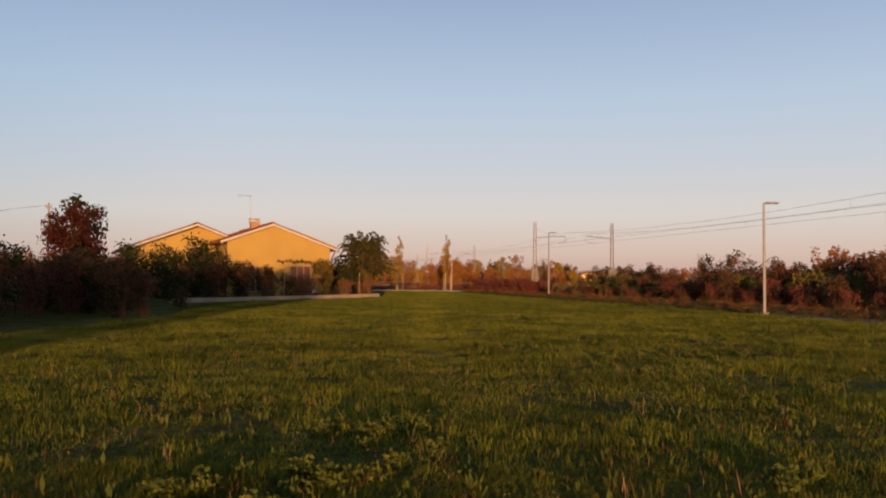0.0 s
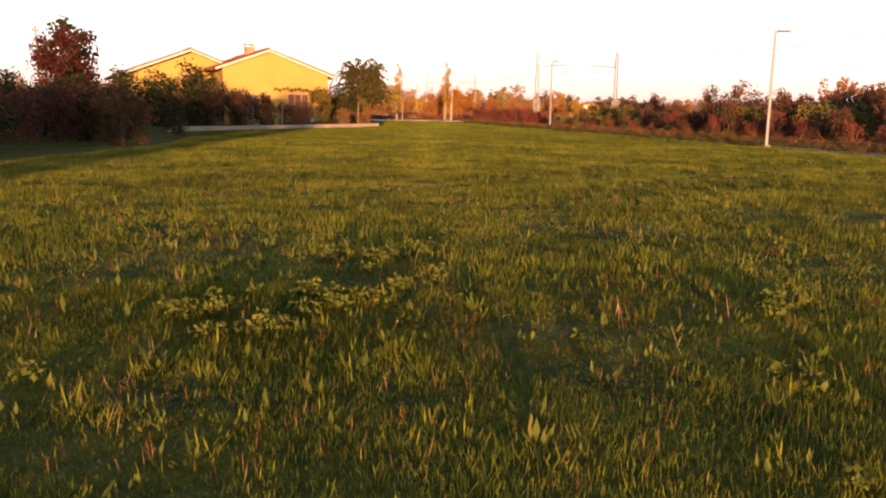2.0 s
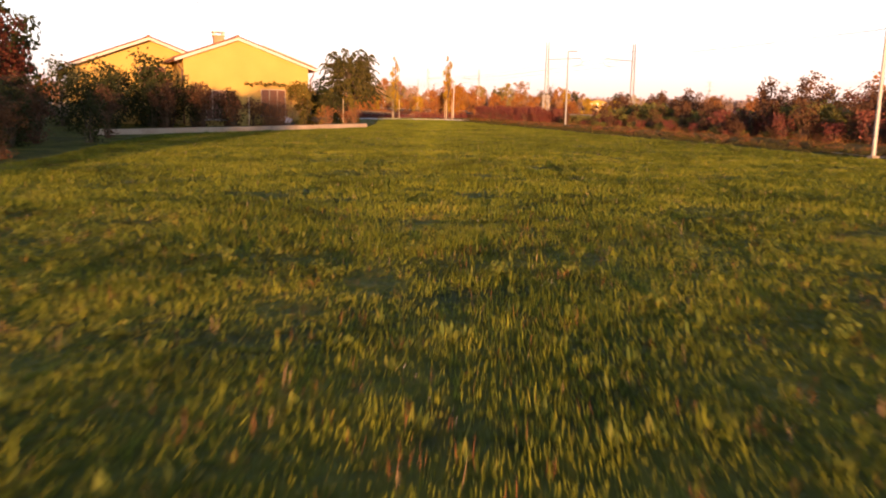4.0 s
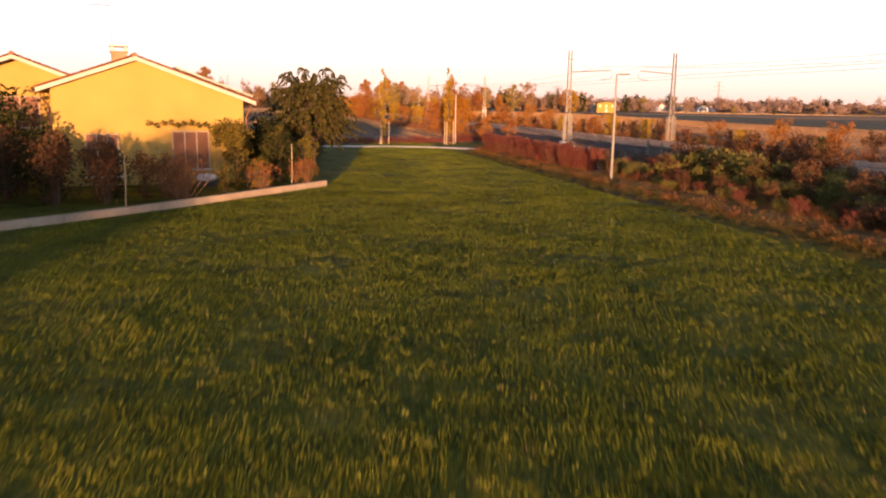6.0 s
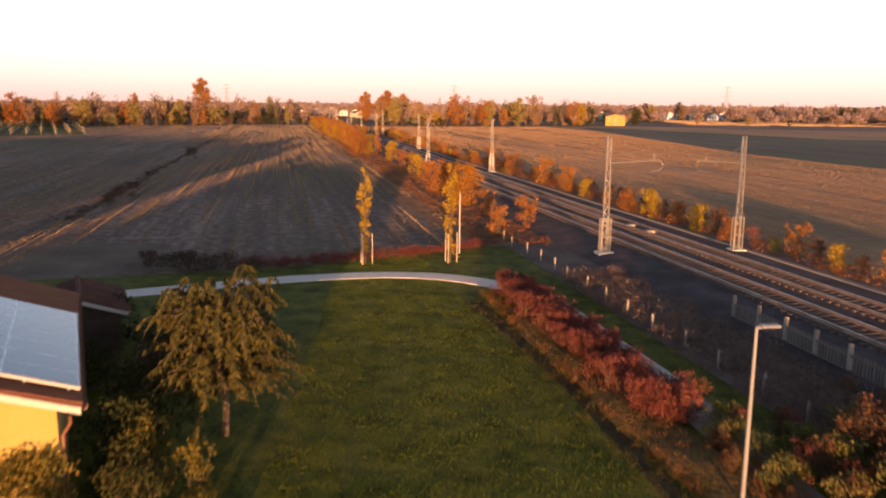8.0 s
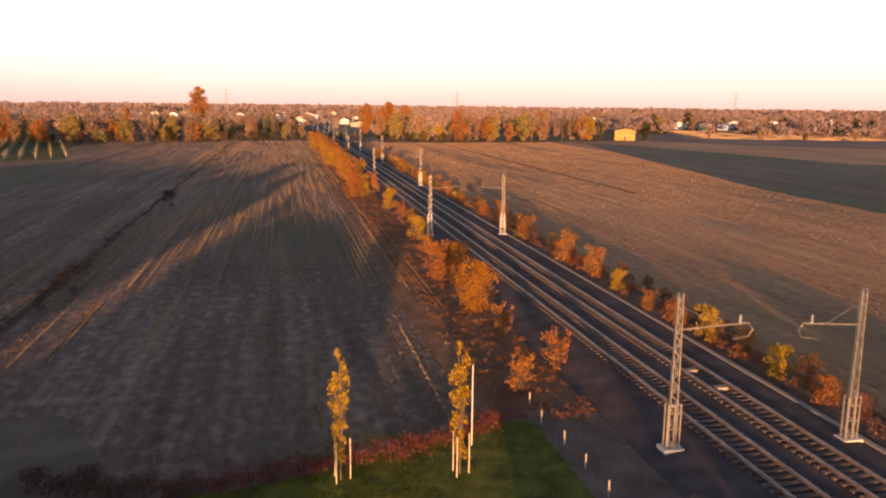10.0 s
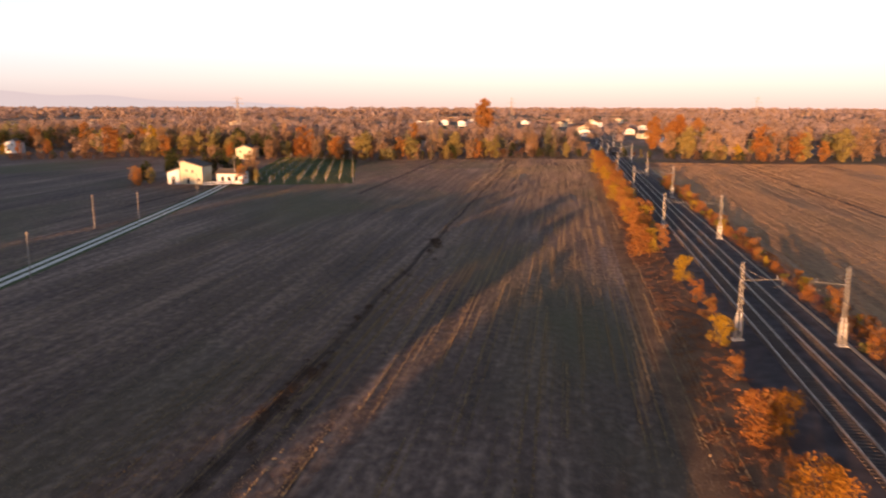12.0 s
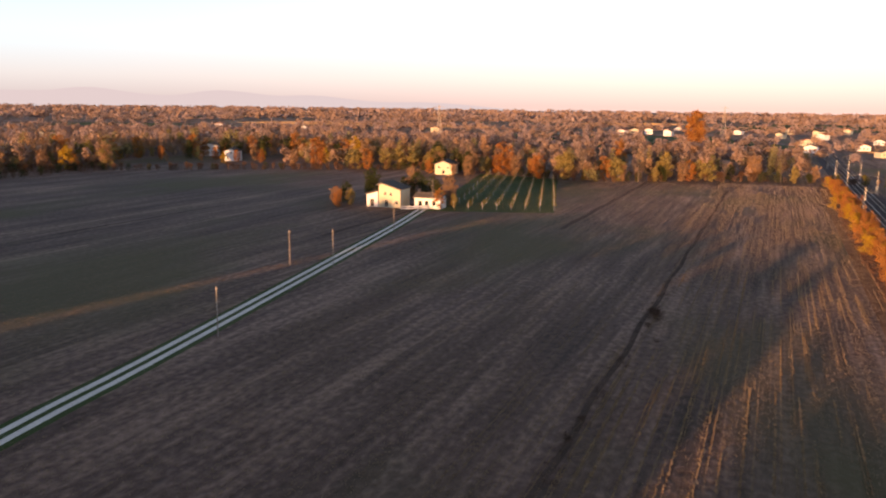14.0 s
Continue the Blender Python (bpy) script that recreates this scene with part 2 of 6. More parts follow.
M["stake"] = mat("pale_stake", [(0.4, 0.32, 0.22), (0.52, 0.43, 0.31), (0.6, 0.5, 0.38)], 2.0, 18.0, 0.9, 0.4)


def leaf(name, cols, lift=0.3):
    return mat(name, cols, 0.35, 3.0, 0.75, 0.0, island=0.45, per_object=0.25, through_light=lift)


M["l_orange"] = leaf("orange_leaves", [(0.15, 0.055, 0.02), (0.3, 0.115, 0.034), (0.37, 0.165, 0.048), (0.28, 0.19, 0.055)])
M["l_yellow"] = leaf("yellow_leaves", [(0.16, 0.1, 0.015), (0.34, 0.2, 0.02), (0.42, 0.27, 0.035), (0.24, 0.22, 0.04)])
M["l_amber"] = leaf("amber_leaves", [(0.15, 0.06, 0.012), (0.3, 0.12, 0.018), (0.37, 0.175, 0.025), (0.32, 0.09, 0.02)])
M["l_red"] = leaf("dull_red_leaves", [(0.095, 0.028, 0.027), (0.18, 0.052, 0.045), (0.245, 0.082, 0.06), (0.21, 0.105, 0.065)])
M["l_bramble"] = leaf("bramble_leaves", [(0.07, 0.072, 0.024), (0.135, 0.142, 0.04), (0.225, 0.2, 0.06), (0.27, 0.14, 0.06)])
M["l_furrow"] = leaf("rough_edge_grass", [(0.05, 0.05, 0.016), (0.085, 0.085, 0.024), (0.13, 0.1, 0.035), (0.2, 0.11, 0.05)])
M["l_brown"] = leaf("brown_leaves", [(0.05, 0.028, 0.018), (0.095, 0.048, 0.028), (0.15, 0.08, 0.042), (0.18, 0.1, 0.05)])
M["l_tawny"] = leaf("tawny_leaves", [(0.17, 0.1, 0.06), (0.27, 0.16, 0.09), (0.36, 0.22, 0.12), (0.38, 0.25, 0.14)])
M["l_willow"] = leaf("pale_willow_leaves", [(0.13, 0.11, 0.045), (0.22, 0.18, 0.065), (0.32, 0.24, 0.085), (0.36, 0.22, 0.085)])
M["l_greytwig"] = leaf("grey_brown_twigs", [(0.16, 0.12, 0.1), (0.24, 0.18, 0.15), (0.32, 0.25, 0.2)])
M["l_rust"] = leaf("rusty_brush", [(0.12, 0.056, 0.032), (0.24, 0.1, 0.043), (0.33, 0.145, 0.058), (0.34, 0.205, 0.085)])
M["l_dull"] = leaf("dull_grass", [(0.075, 0.052, 0.045), (0.135, 0.094, 0.078), (0.2, 0.138, 0.108), (0.25, 0.15, 0.115)])
M["l_dark"] = leaf("dark_green_leaves", [(0.016, 0.022, 0.009), (0.03, 0.04, 0.014), (0.055, 0.06, 0.02), (0.08, 0.06, 0.025)])
M["l_olive"] = leaf("olive_leaves", [(0.06, 0.06, 0.016), (0.11, 0.1, 0.024), (0.18, 0.14, 0.03), (0.22, 0.13, 0.03)])
M["l_frond"] = leaf("dull_olive_fronds", [(0.024, 0.028, 0.01), (0.05, 0.054, 0.016), (0.115, 0.095, 0.022), (0.22, 0.09, 0.035)])
M["l_scrub"] = leaf("dark_scrub", [(0.048, 0.03, 0.024), (0.088, 0.054, 0.04), (0.14, 0.088, 0.058)])
M["l_maroon"] = leaf("maroon_leaves", [(0.05, 0.015, 0.012), (0.1, 0.03, 0.02), (0.14, 0.05, 0.028)])
M["grass"] = mat("grass_blades", [(0.06, 0.06, 0.016), (0.13, 0.158, 0.019), (0.25, 0.272, 0.034), (0.35, 0.31, 0.056)], 0.5, 2.3, 0.75, 0.0, world_space=True, island=0.14, through_light=0.4, span=(0.33, 0.68))
M["mown"] = mat("mown_grass", [(0.045, 0.05, 0.013), (0.09, 0.122, 0.016), (0.17, 0.2, 0.026), (0.25, 0.235, 0.04)], 0.35, 2.3, 0.75, 0.0, world_space=True, island=0.14, through_light=0.35, span=(0.33, 0.68))
M["weed"] = mat("weed_leaves", [(0.045, 0.07, 0.016), (0.08, 0.115, 0.024), (0.13, 0.155, 0.033), (0.2, 0.165, 0.04)], 0.4, 3.0, 0.7, 0.0, world_space=True, island=0.5, through_light=0.3)
M["straw"] = mat("dry_straw", [(0.16, 0.11, 0.07), (0.32, 0.22, 0.13), (0.46, 0.33, 0.19)], 0.05, 1.0, 0.9, 0.0, world_space=True, island=0.5, through_light=0.15)
M["tan_straw"] = mat("tan_straw", [(0.2, 0.115, 0.06), (0.38, 0.225, 0.115), (0.52, 0.32, 0.17)], 0.05, 1.0, 0.95, 0.0, world_space=True, island=0.5, through_light=0.15)
M["clod"] = mat("straw_and_clods", [(0.13, 0.095, 0.066), (0.25, 0.18, 0.122), (0.4, 0.295, 0.19)], 0.05, 1.0, 0.95, 0.0, world_space=True, island=0.5, through_light=0.1)
M["dark_wood"] = mat("dark_shed_boards", [(0.05, 0.035, 0.03), (0.085, 0.06, 0.05), (0.12, 0.09, 0.07)], 2.0, 18.0, 0.9, 0.4)
M["seed"] = mat("pale_seed_heads", [(0.5, 0.45, 0.38), (0.65, 0.6, 0.5)], 1.0, 5.0, 0.9, 0.0, island=0.5)
# orange, brown and mauve far woods are greyed to imitate distance haze
M["far_orange"] = mat("far_orange_wood", [(0.18, 0.105, 0.072), (0.275, 0.165, 0.105), (0.36, 0.225, 0.13), (0.37, 0.265, 0.14)], 0.02, 0.4, 0.9, 0.0, world_space=True, island=0.1, through_light=0.3, span=(0.32, 0.68))
M["far_brown"] = mat("far_brown_wood", [(0.16, 0.11, 0.095), (0.26, 0.18, 0.145), (0.35, 0.24, 0.185), (0.36, 0.26, 0.18)], 0.02, 0.4, 0.9, 0.0, world_space=True, island=0.1, through_light=0.3, span=(0.32, 0.68))
M["far_olive"] = mat("far_olive_wood", [(0.08, 0.08, 0.05), (0.15, 0.135, 0.07), (0.24, 0.2, 0.09), (0.3, 0.23, 0.11)], 0.02, 0.4, 0.9, 0.0, world_space=True, island=0.1, through_light=0.3, span=(0.32, 0.68))
M["far_haze_mauve"] = mat("haze_mauve_wood", [(0.22, 0.165, 0.16), (0.31, 0.23, 0.215), (0.39, 0.29, 0.26)], 0.02, 0.3, 0.9, 0.0, world_space=True, island=0.1, through_light=0.3, span=(0.32, 0.68))
# emission gives the mountains a fixed haze tone, whatever the sun does
M["mountain"] = bpy.data.materials.new("far_mountain_glow")
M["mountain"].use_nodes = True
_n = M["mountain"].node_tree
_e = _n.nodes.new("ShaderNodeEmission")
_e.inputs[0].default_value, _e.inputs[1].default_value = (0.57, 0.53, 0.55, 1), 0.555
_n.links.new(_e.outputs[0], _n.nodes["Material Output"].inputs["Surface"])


# ---- builders ----
RNG = np.random.default_rng(7)
RN, RA = np.array((0.958, 0.2867)), np.array((-0.2867, 0.958))


def at_rail(s, q):
    """A place s metres across and q metres along the railway."""
    return s * RN + q * RA


def mesh_np(name, verts, faces):
    """A mesh from arrays; faces all with the same number of corners."""
    verts, faces = np.asarray(verts, np.float32), np.asarray(faces, np.int32)
    me = bpy.data.meshes.new(name)
    k = faces.shape[1]
    me.vertices.add(len(verts)), me.loops.add(faces.size), me.polygons.add(len(faces))
    me.vertices.foreach_set("co", verts.ravel())
    me.loops.foreach_set("vertex_index", faces.ravel())
    me.polygons.foreach_set("loop_start", np.arange(0, faces.size, k, dtype=np.int32))
    me.update(calc_edges=True)
    return me


def part_me(name, me, material, parent, label=""):
    if material and not me.materials:
        me.materials.append(material)
    ob = new(name, me)
    ob.parent = parent
    if label:
        tagged(ob, label)
    return ob


def part(name, bm, material, parent, label=""):
    me = bpy.data.meshes.new(name)
    bm.to_mesh(me)
    bm.free()
    return part_me(name, me, material, parent, label)


def thing(name, x, y, z, rot, label, category, group="", kind=""):
    ob = new(name)
    ob.matrix_world = pose(x, y, z, 0, 0, rot)
    return tagged(ob, label, category, group, kind)


def box(bm, c, size, m=None, bevel=0.0):
    """A box with centre c and size, bevelled."""
    mm = (m or Matrix()) @ Matrix.Translation(c) @ Matrix.Diagonal((*size, 1))
    r = bmesh.ops.create_cube(bm, size=1, matrix=mm)
    if bevel:
        bmesh.ops.bevel(bm, geom=list({e for v in r["verts"] for e in v.link_edges}), offset=bevel, segments=1, affect="EDGES")
    return bm


def boxes(*some, bevel=0.0):
    bm = bmesh.new()
    for c, size in some:
        box(bm, c, size, None, bevel)
    return bm


def tube(bm, pts, r0, r1=None, k=6):
    """A tapered tube through points."""
    r1 = r0 if r1 is None else r1
    pts = [Vector(p) for p in pts]
    rings = []
    for i, p in enumerate(pts):
        d = (pts[min(i + 1, len(pts) - 1)] - pts[max(i - 1, 0)]).normalized()
        a = d.orthogonal().normalized()
        b = d.cross(a)
        r = r0 + (r1 - r0) * i / (len(pts) - 1)
        rings.append([bm.verts.new(p + r * (math.cos(t) * a + math.sin(t) * b)) for t in (2 * math.pi * j / k for j in range(k))])
    for i in range(len(rings) - 1):
        A, B = rings[i], rings[i + 1]
        off = min(range(k), key=lambda o: (A[0].co - B[o].co).length)
        for j in range(k):
            bm.faces.new((A[j], A[(j + 1) % k], B[(j + 1 + off) % k], B[(j + off) % k]))
    bm.faces.new(rings[0][::-1]), bm.faces.new(rings[-1])
    return bm


def prism(bm, poly, y0, y1):
    """An upright polygon in x and z, drawn out along y."""
    a = [bm.verts.new((x, y0, z)) for x, z in poly]
    b = [bm.verts.new((x, y1, z)) for x, z in poly]
    bm.faces.new(a), bm.faces.new(b[::-1])
    for i in range(len(poly)):
        j = (i + 1) % len(poly)
        bm.faces.new((a[j], a[i], b[i], b[j]))
    bmesh.ops.recalc_face_normals(bm, faces=bm.faces)
    return bm


def leaf_cloud(n, blobs, size, rng, slim=0.55, droop=0.0, shell=0.45, puff=0.9):
    """n diamond leaves spread through ellipsoids (x, y, z, rx, ry, rz)."""
    bl = np.array(blobs, float)
    w = (bl[:, 3] * bl[:, 4] * bl[:, 5]) ** 0.67
    pick = rng.choice(len(bl), n, p=w / w.sum())
    d = rng.normal(size=(n, 3))
    d /= np.linalg.norm(d, axis=1)[:, None]
    r = rng.random(n) ** shell
    pos = bl[pick, :3] + d * r[:, None] * bl[pick, 3:]
    nor = d + rng.normal(size=(n, 3)) * puff
    nor /= np.linalg.norm(nor, axis=1)[:, None]
    t = np.cross(nor, rng.normal(size=(n, 3)))
    t[:, 2] -= droop
    t /= np.linalg.norm(t, axis=1)[:, None]
    b = np.cross(nor, t)
    L = size * rng.uniform(0.6, 1.35, n)[:, None]
    v = np.stack([pos - t * L / 2, pos + b * L * slim / 2, pos + t * L / 2, pos - b * L * slim / 2], 1).reshape(-1, 3)
    return v, np.arange(4 * n).reshape(-1, 4)


PROTO = {}


def plant_parts(p, spec):
    """Stems and crown of one plant; spec gives its form."""
    rng = np.random.default_rng(spec["seed"])
    h, w = spec["h"], spec["w"]
    bm = bmesh.new()
    stems = spec.get("stems", 5)
    tips = []
    if spec.get("trunk"):
        th = h * spec["trunk"]
        top = (rng.normal() * 0.03 * h, rng.normal() * 0.03 * h, h * 0.9)
        trunk = bmesh.new()
        tube(trunk, [(0, 0, -0.1), (top[0] * 0.25, top[1] * 0.25, th * 0.5), (top[0] * 0.5, top[1] * 0.5, th), top], spec.get("tr", 0.02 * h), 0.004 * h)
        for i in range(stems):
            a = 2 * math.pi * i / stems + rng.random()
            z0 = th * rng.uniform(0.8, 1.0) + (h * 0.5) * rng.random() * spec.get("up", 1.0)
            r = w * 0.5 * rng.uniform(0.45, 0.8)
            z0 = min(z0, 0.8 * h)
            e = (r * math.cos(a), r * math.sin(a), min(h * 0.92, z0 + h * rng.uniform(0.1, 0.28)))
            g = 0.5 * min(1, z0 / th) if z0 < th else 0.5 + 0.5 * (z0 - th) / (0.9 * h - th)
            tube(bm, [(top[0] * g, top[1] * g, z0), (e[0] * 0.5, e[1] * 0.5, (z0 + e[2]) / 2 + 0.02 * h), e], 0.008 * h, 0.002 * h, 4)
            tips.append(e)
    else:
        for i in range(stems):
            a = 2 * math.pi * i / stems + rng.random()
            r = w * 0.5 * rng.uniform(0.2, 0.85)
            e = (r * math.cos(a), r * math.sin(a), h * rng.uniform(0.6, 1.02))
            g = spec.get("tangle", 0.0) * rng.normal(size=(2, 3))
            e = (e[0] + g[1, 0], e[1] + g[1, 1], e[2] * (1 - 0.3 * abs(g[1, 2])))
            tube(bm, [(e[0] * 0.15, e[1] * 0.15, -0.05), (e[0] * 0.4 + g[0, 0], e[1] * 0.4 + g[0, 1], e[2] * (0.6 + abs(g[0, 2]))), e], spec.get("tr", 0.007 * h), 0.002 * h, 4)
            tips.append(e)
    if spec.get("trunk"):
        part("trunk", trunk, M[spec.get("wood", "bark")], p)
        tagged(part("branchwork", bm, M[spec.get("wood", "bark")], p), kind="stuff")
    else:
        tagged(part("brushwood", bm, M[spec.get("wood", "bark")], p), kind="stuff")
    blobs = []
    form = spec.get("form", "round")
    nb = spec.get("blobs", 12)
    z0, z1 = spec.get("base", 0.15) * h, h
    for i in range(nb):
        f = (i + rng.random()) / nb
        z = z0 + (z1 - z0) * f
        if form == "round":
            rad = math.sqrt(max(0.05, 1 - (2 * f - 0.9) ** 2))
        elif form == "cone":
            rad = 1.05 - f
        elif form == "column":
            rad = min(1.0, 0.45 + 1.4 * f) * min(1, 2.2 * (1.03 - f) ** 0.7)
        else:
            rad = 1.0 - 0.55 * f
        a, rr = rng.random() * 6.283, w * 0.5 * rad * math.sqrt(rng.random()) * 0.72
        br = w * spec.get("blob", 0.24) * rng.uniform(0.7, 1.25) * (0.5 + 0.5 * rad)
        blobs.append((rr * math.cos(a), rr * math.sin(a), min(z, h - br * 0.5), br, br, br * spec.get("tall", 0.85)))
    for e in tips:
        br = w * 0.13
        blobs.append((*e, br, br, br))
    v, f = leaf_cloud(spec["n"], blobs, spec["leaf"], rng, spec.get("slim", 0.55), spec.get("droop", 0.0), 0.45, spec.get("puff", 0.9))
    v[:, 2] = np.maximum(v[:, 2], 0.01)
    part_me("crown", mesh_np("crown", v, f), M[spec["mat"]], p)


def plant(kind, x, y, scale=1.0, tall=1.0, rot=None, z=0.0, label="", group=""):
    """A plant of a kind; the first is built, the others copy it."""
    spec = SPEC[kind]
    rot = RNG.random() * 360 if rot is None else rot
    m = pose(x, y, z, 0, 0, rot) @ Matrix.Diagonal((scale, scale, scale * tall, 1))
    if kind not in PROTO:
        ob = new(spec["name"])
        tagged(ob, spec["label"], spec["cat"], spec.get("group", ""))
        plant_parts(ob, spec)
        PROTO[kind] = ob
        ob.matrix_basis = m
        return ob
    src = PROTO[kind]
    keep = src.scale.copy()
    src.scale = (1, 1, 1)
    ob = copy_thing(src, m)
    src.scale = keep
    if label or group:
        tagged(ob, label, "", group)
    return ob


def spec(name, label, cat, mat_, h, w, n, leaf_, **kw):
    return dict(name=name, label=label, cat=cat, mat=mat_, h=h, w=w, n=n, leaf=leaf_, seed=len(SPEC) + 11, **kw)


SPEC = {}
SPEC["orange"] = spec("autumn_bush", "round bush with orange autumn leaves beside the track", "bush", "l_orange", 3.0, 3.2, 1500, 0.2, base=0.03, stems=9, blobs=16, group="bushes along the railway")
SPEC["amber"] = spec("amber_bush", "large round bush with dense amber-yellow autumn leaves", "bush", "l_amber", 3.0, 3.2, 4200, 0.125, base=0.02, stems=12, blobs=22, blob=0.22, group="bushes along the railway")
SPEC["orange2"] = spec("autumn_bush", "uneven bush with rust-orange autumn leaves", "bush", "l_orange", 3.0, 2.6, 1100, 0.2, base=0.05, stems=10, blobs=11, group="bushes along the railway")
SPEC["yellow"] = spec("yellow_bush", "dense bush with yellow autumn leaves beside the track", "bush", "l_yellow", 2.6, 2.6, 1300, 0.18, base=0.05, stems=8, blobs=14, group="bushes along the railway")
SPEC["red"] = spec("red_shrub", "thin dark-red hedge shrub with bare stems", "shrub", "l_red", 1.7, 1.7, 950, 0.1, base=0.06, stems=22, blobs=12, form="mound", wood="twig", group="hedge shrubs")
SPEC["brownhedge"] = spec("hedge_shrub", "brown half-bare hedge shrub in autumn", "shrub", "l_brown", 2.2, 2.0, 1300, 0.115, base=0.03, stems=22, blobs=12, wood="twig", group="hedge shrubs")
SPEC["bramble"] = spec("bramble_bush", "low sprawling green and brown bramble bush", "bush", "l_bramble", 1.5, 2.6, 1500, 0.135, base=0.02, stems=10, blobs=16, form="mound", wood="twig", group="bramble thicket")
SPEC["scrub"] = spec("scrub_bush", "low dark brown scrub bush in the field", "bush", "l_scrub", 1.6, 2.4, 1200, 0.12, base=0.02, stems=18, blobs=14, form="mound", wood="twig", group="scrub in the field")
SPEC["pale_twigs"] = spec("tangled_twig_shrub", "tangled dry shrub of pale arching twigs", "shrub", "l_rust", 1.4, 2.0, 500, 0.06, base=0.1, stems=60, tangle=0.3, blobs=9, wood="twig", tr=0.012, group="garden shrubs")
SPEC["dark"] = spec("evergreen_shrub", "dark green evergreen garden shrub", "shrub", "l_dark", 2.4, 2.2, 1400, 0.13, base=0.02, stems=8, blobs=16, group="garden shrubs")
SPEC["dry"] = spec("dry_shrub", "dry reddish-brown shrub with fine bare twigs", "shrub", "l_rust", 1.3, 1.1, 800, 0.07, base=0.1, stems=30, tangle=0.12, blobs=9, wood="twig", group="garden shrubs")
SPEC["olive"] = spec("olive_green_shrub", "olive-green bushy garden shrub", "shrub", "l_olive", 2.4, 1.7, 1500, 0.12, base=0.02, stems=8, blobs=14, form="cone", group="garden shrubs")
SPEC["maroon"] = spec("plum_tree", "round dense tree with dark maroon leaves", "tree", "l_maroon", 5.4, 4.3, 6500, 0.2, base=0.08, trunk=0.25, stems=10, blobs=30, blob=0.24)
SPEC["garden_tree"] = spec("garden_tree", "leafy garden tree with long drooping olive leaves", "tree", "l_frond", 4.7, 4.2, 3800, 0.32, base=0.2, trunk=0.35, stems=22, blobs=20, blob=0.12, droop=1.5, slim=0.28)
SPEC["poplar"] = spec("young_poplar", "slim young poplar with yellow autumn leaves", "tree", "l_yellow", 6.8, 1.1, 1500, 0.16, base=0.14, trunk=0.3, stems=10, blobs=22, form="column", blob=0.26, tall=1.4, tr=0.06, group="young poplars on the lawn")
SPEC["t_orange"] = spec("autumn_tree", "broad tree with orange autumn crown at the field edge", "tree", "l_orange", 12.0, 8.5, 1700, 0.62, base=0.04, trunk=0.2, stems=8, blobs=22, blob=0.2, puff=0.45, group="trees at the field edge")
SPEC["t_yellow"] = spec("yellow_tree", "broad tree with yellowing crown at the field edge", "tree", "l_yellow", 11.0, 8.0, 1700, 0.6, base=0.03, trunk=0.2, stems=8, blobs=22, blob=0.2, puff=0.45, group="trees at the field edge")
SPEC["t_brown"] = spec("brown_tree", "brown half-bare tree at the field edge", "tree", "l_tawny", 11.0, 7.0, 1500, 0.56, base=0.06, trunk=0.25, stems=12, blobs=20, blob=0.2, puff=0.5, group="trees at the field edge")
SPEC["t_olive"] = spec("olive_green_tree", "dull green tree at the field edge", "tree", "l_willow", 10.0, 7.5, 1700, 0.6, base=0.02, trunk=0.2, stems=8, blobs=22, blob=0.2, puff=0.45, group="trees at the field edge")
SPEC["t_dark"] = spec("dark_tree", "dark evergreen tree at the field edge", "tree", "l_dark", 11.0, 8.0, 1400, 0.65, base=0.03, trunk=0.2, stems=8, blobs=20, puff=0.5, group="trees at the field edge")
SPEC["t_bare"] = spec("bare_tree", "thin bare tree of pale grey-brown twigs", "tree", "l_greytwig", 13.0, 7.0, 900, 0.4, base=0.2, trunk=0.35, stems=26, blobs=16, slim=0.16, puff=0.9, group="trees at the field edge")
SPEC["t_shade"] = spec("tall_tree", "unseen tall tree with brown crown that shades the field", "tree", "l_brown", 11.0, 8.0, 1300, 1.15, base=0.01, trunk=0.2, stems=8, blobs=30, blob=0.25, group="trees beside the houses")
SPEC["t_thick"] = spec("tall_tree", "unseen tall dark green tree that shades the field", "tree", "l_dark", 11.0, 8.0, 1300, 1.15, base=0.01, trunk=0.2, stems=8, blobs=30, blob=0.25, group="trees beside the houses")
SPEC["t_cone"] = spec("cypress_tree", "pointed rust-red swamp cypress at the field edge", "tree", "l_orange", 15.0, 9.0, 3400, 0.55, base=0.02, trunk=0.2, stems=10, blobs=34, form="cone", puff=0.45, group="trees at the field edge")
SPEC["t_big"] = spec("tall_poplar_tree", "very tall poplar with orange-brown crown", "tree", "l_orange", 28.0, 17.0, 7500, 0.95, base=0.04, trunk=0.2, stems=12, blobs=44, blob=0.2, puff=0.45, group="trees at the field edge")

# ---- ground, lawn, paths ----
def sheet(name, poly, z, material, label, category="ground"):
    """A level sheet over a polygon, closed below by a skirt."""
    bm = bmesh.new()
    vs = [bm.verts.new((x, y, z)) for x, y in poly]
    f = bm.faces.new(vs)
    if f.calc_area() and f.normal.z < 0:
        f.normal_flip()
    bm.normal_update()
    if f.normal.z < 0:
        bmesh.ops.reverse_faces(bm, faces=[f])
    bmesh.ops.triangulate(bm, faces=bm.faces[:])
    return tagged(part(name, bm, material, None), label, category, kind="structure")


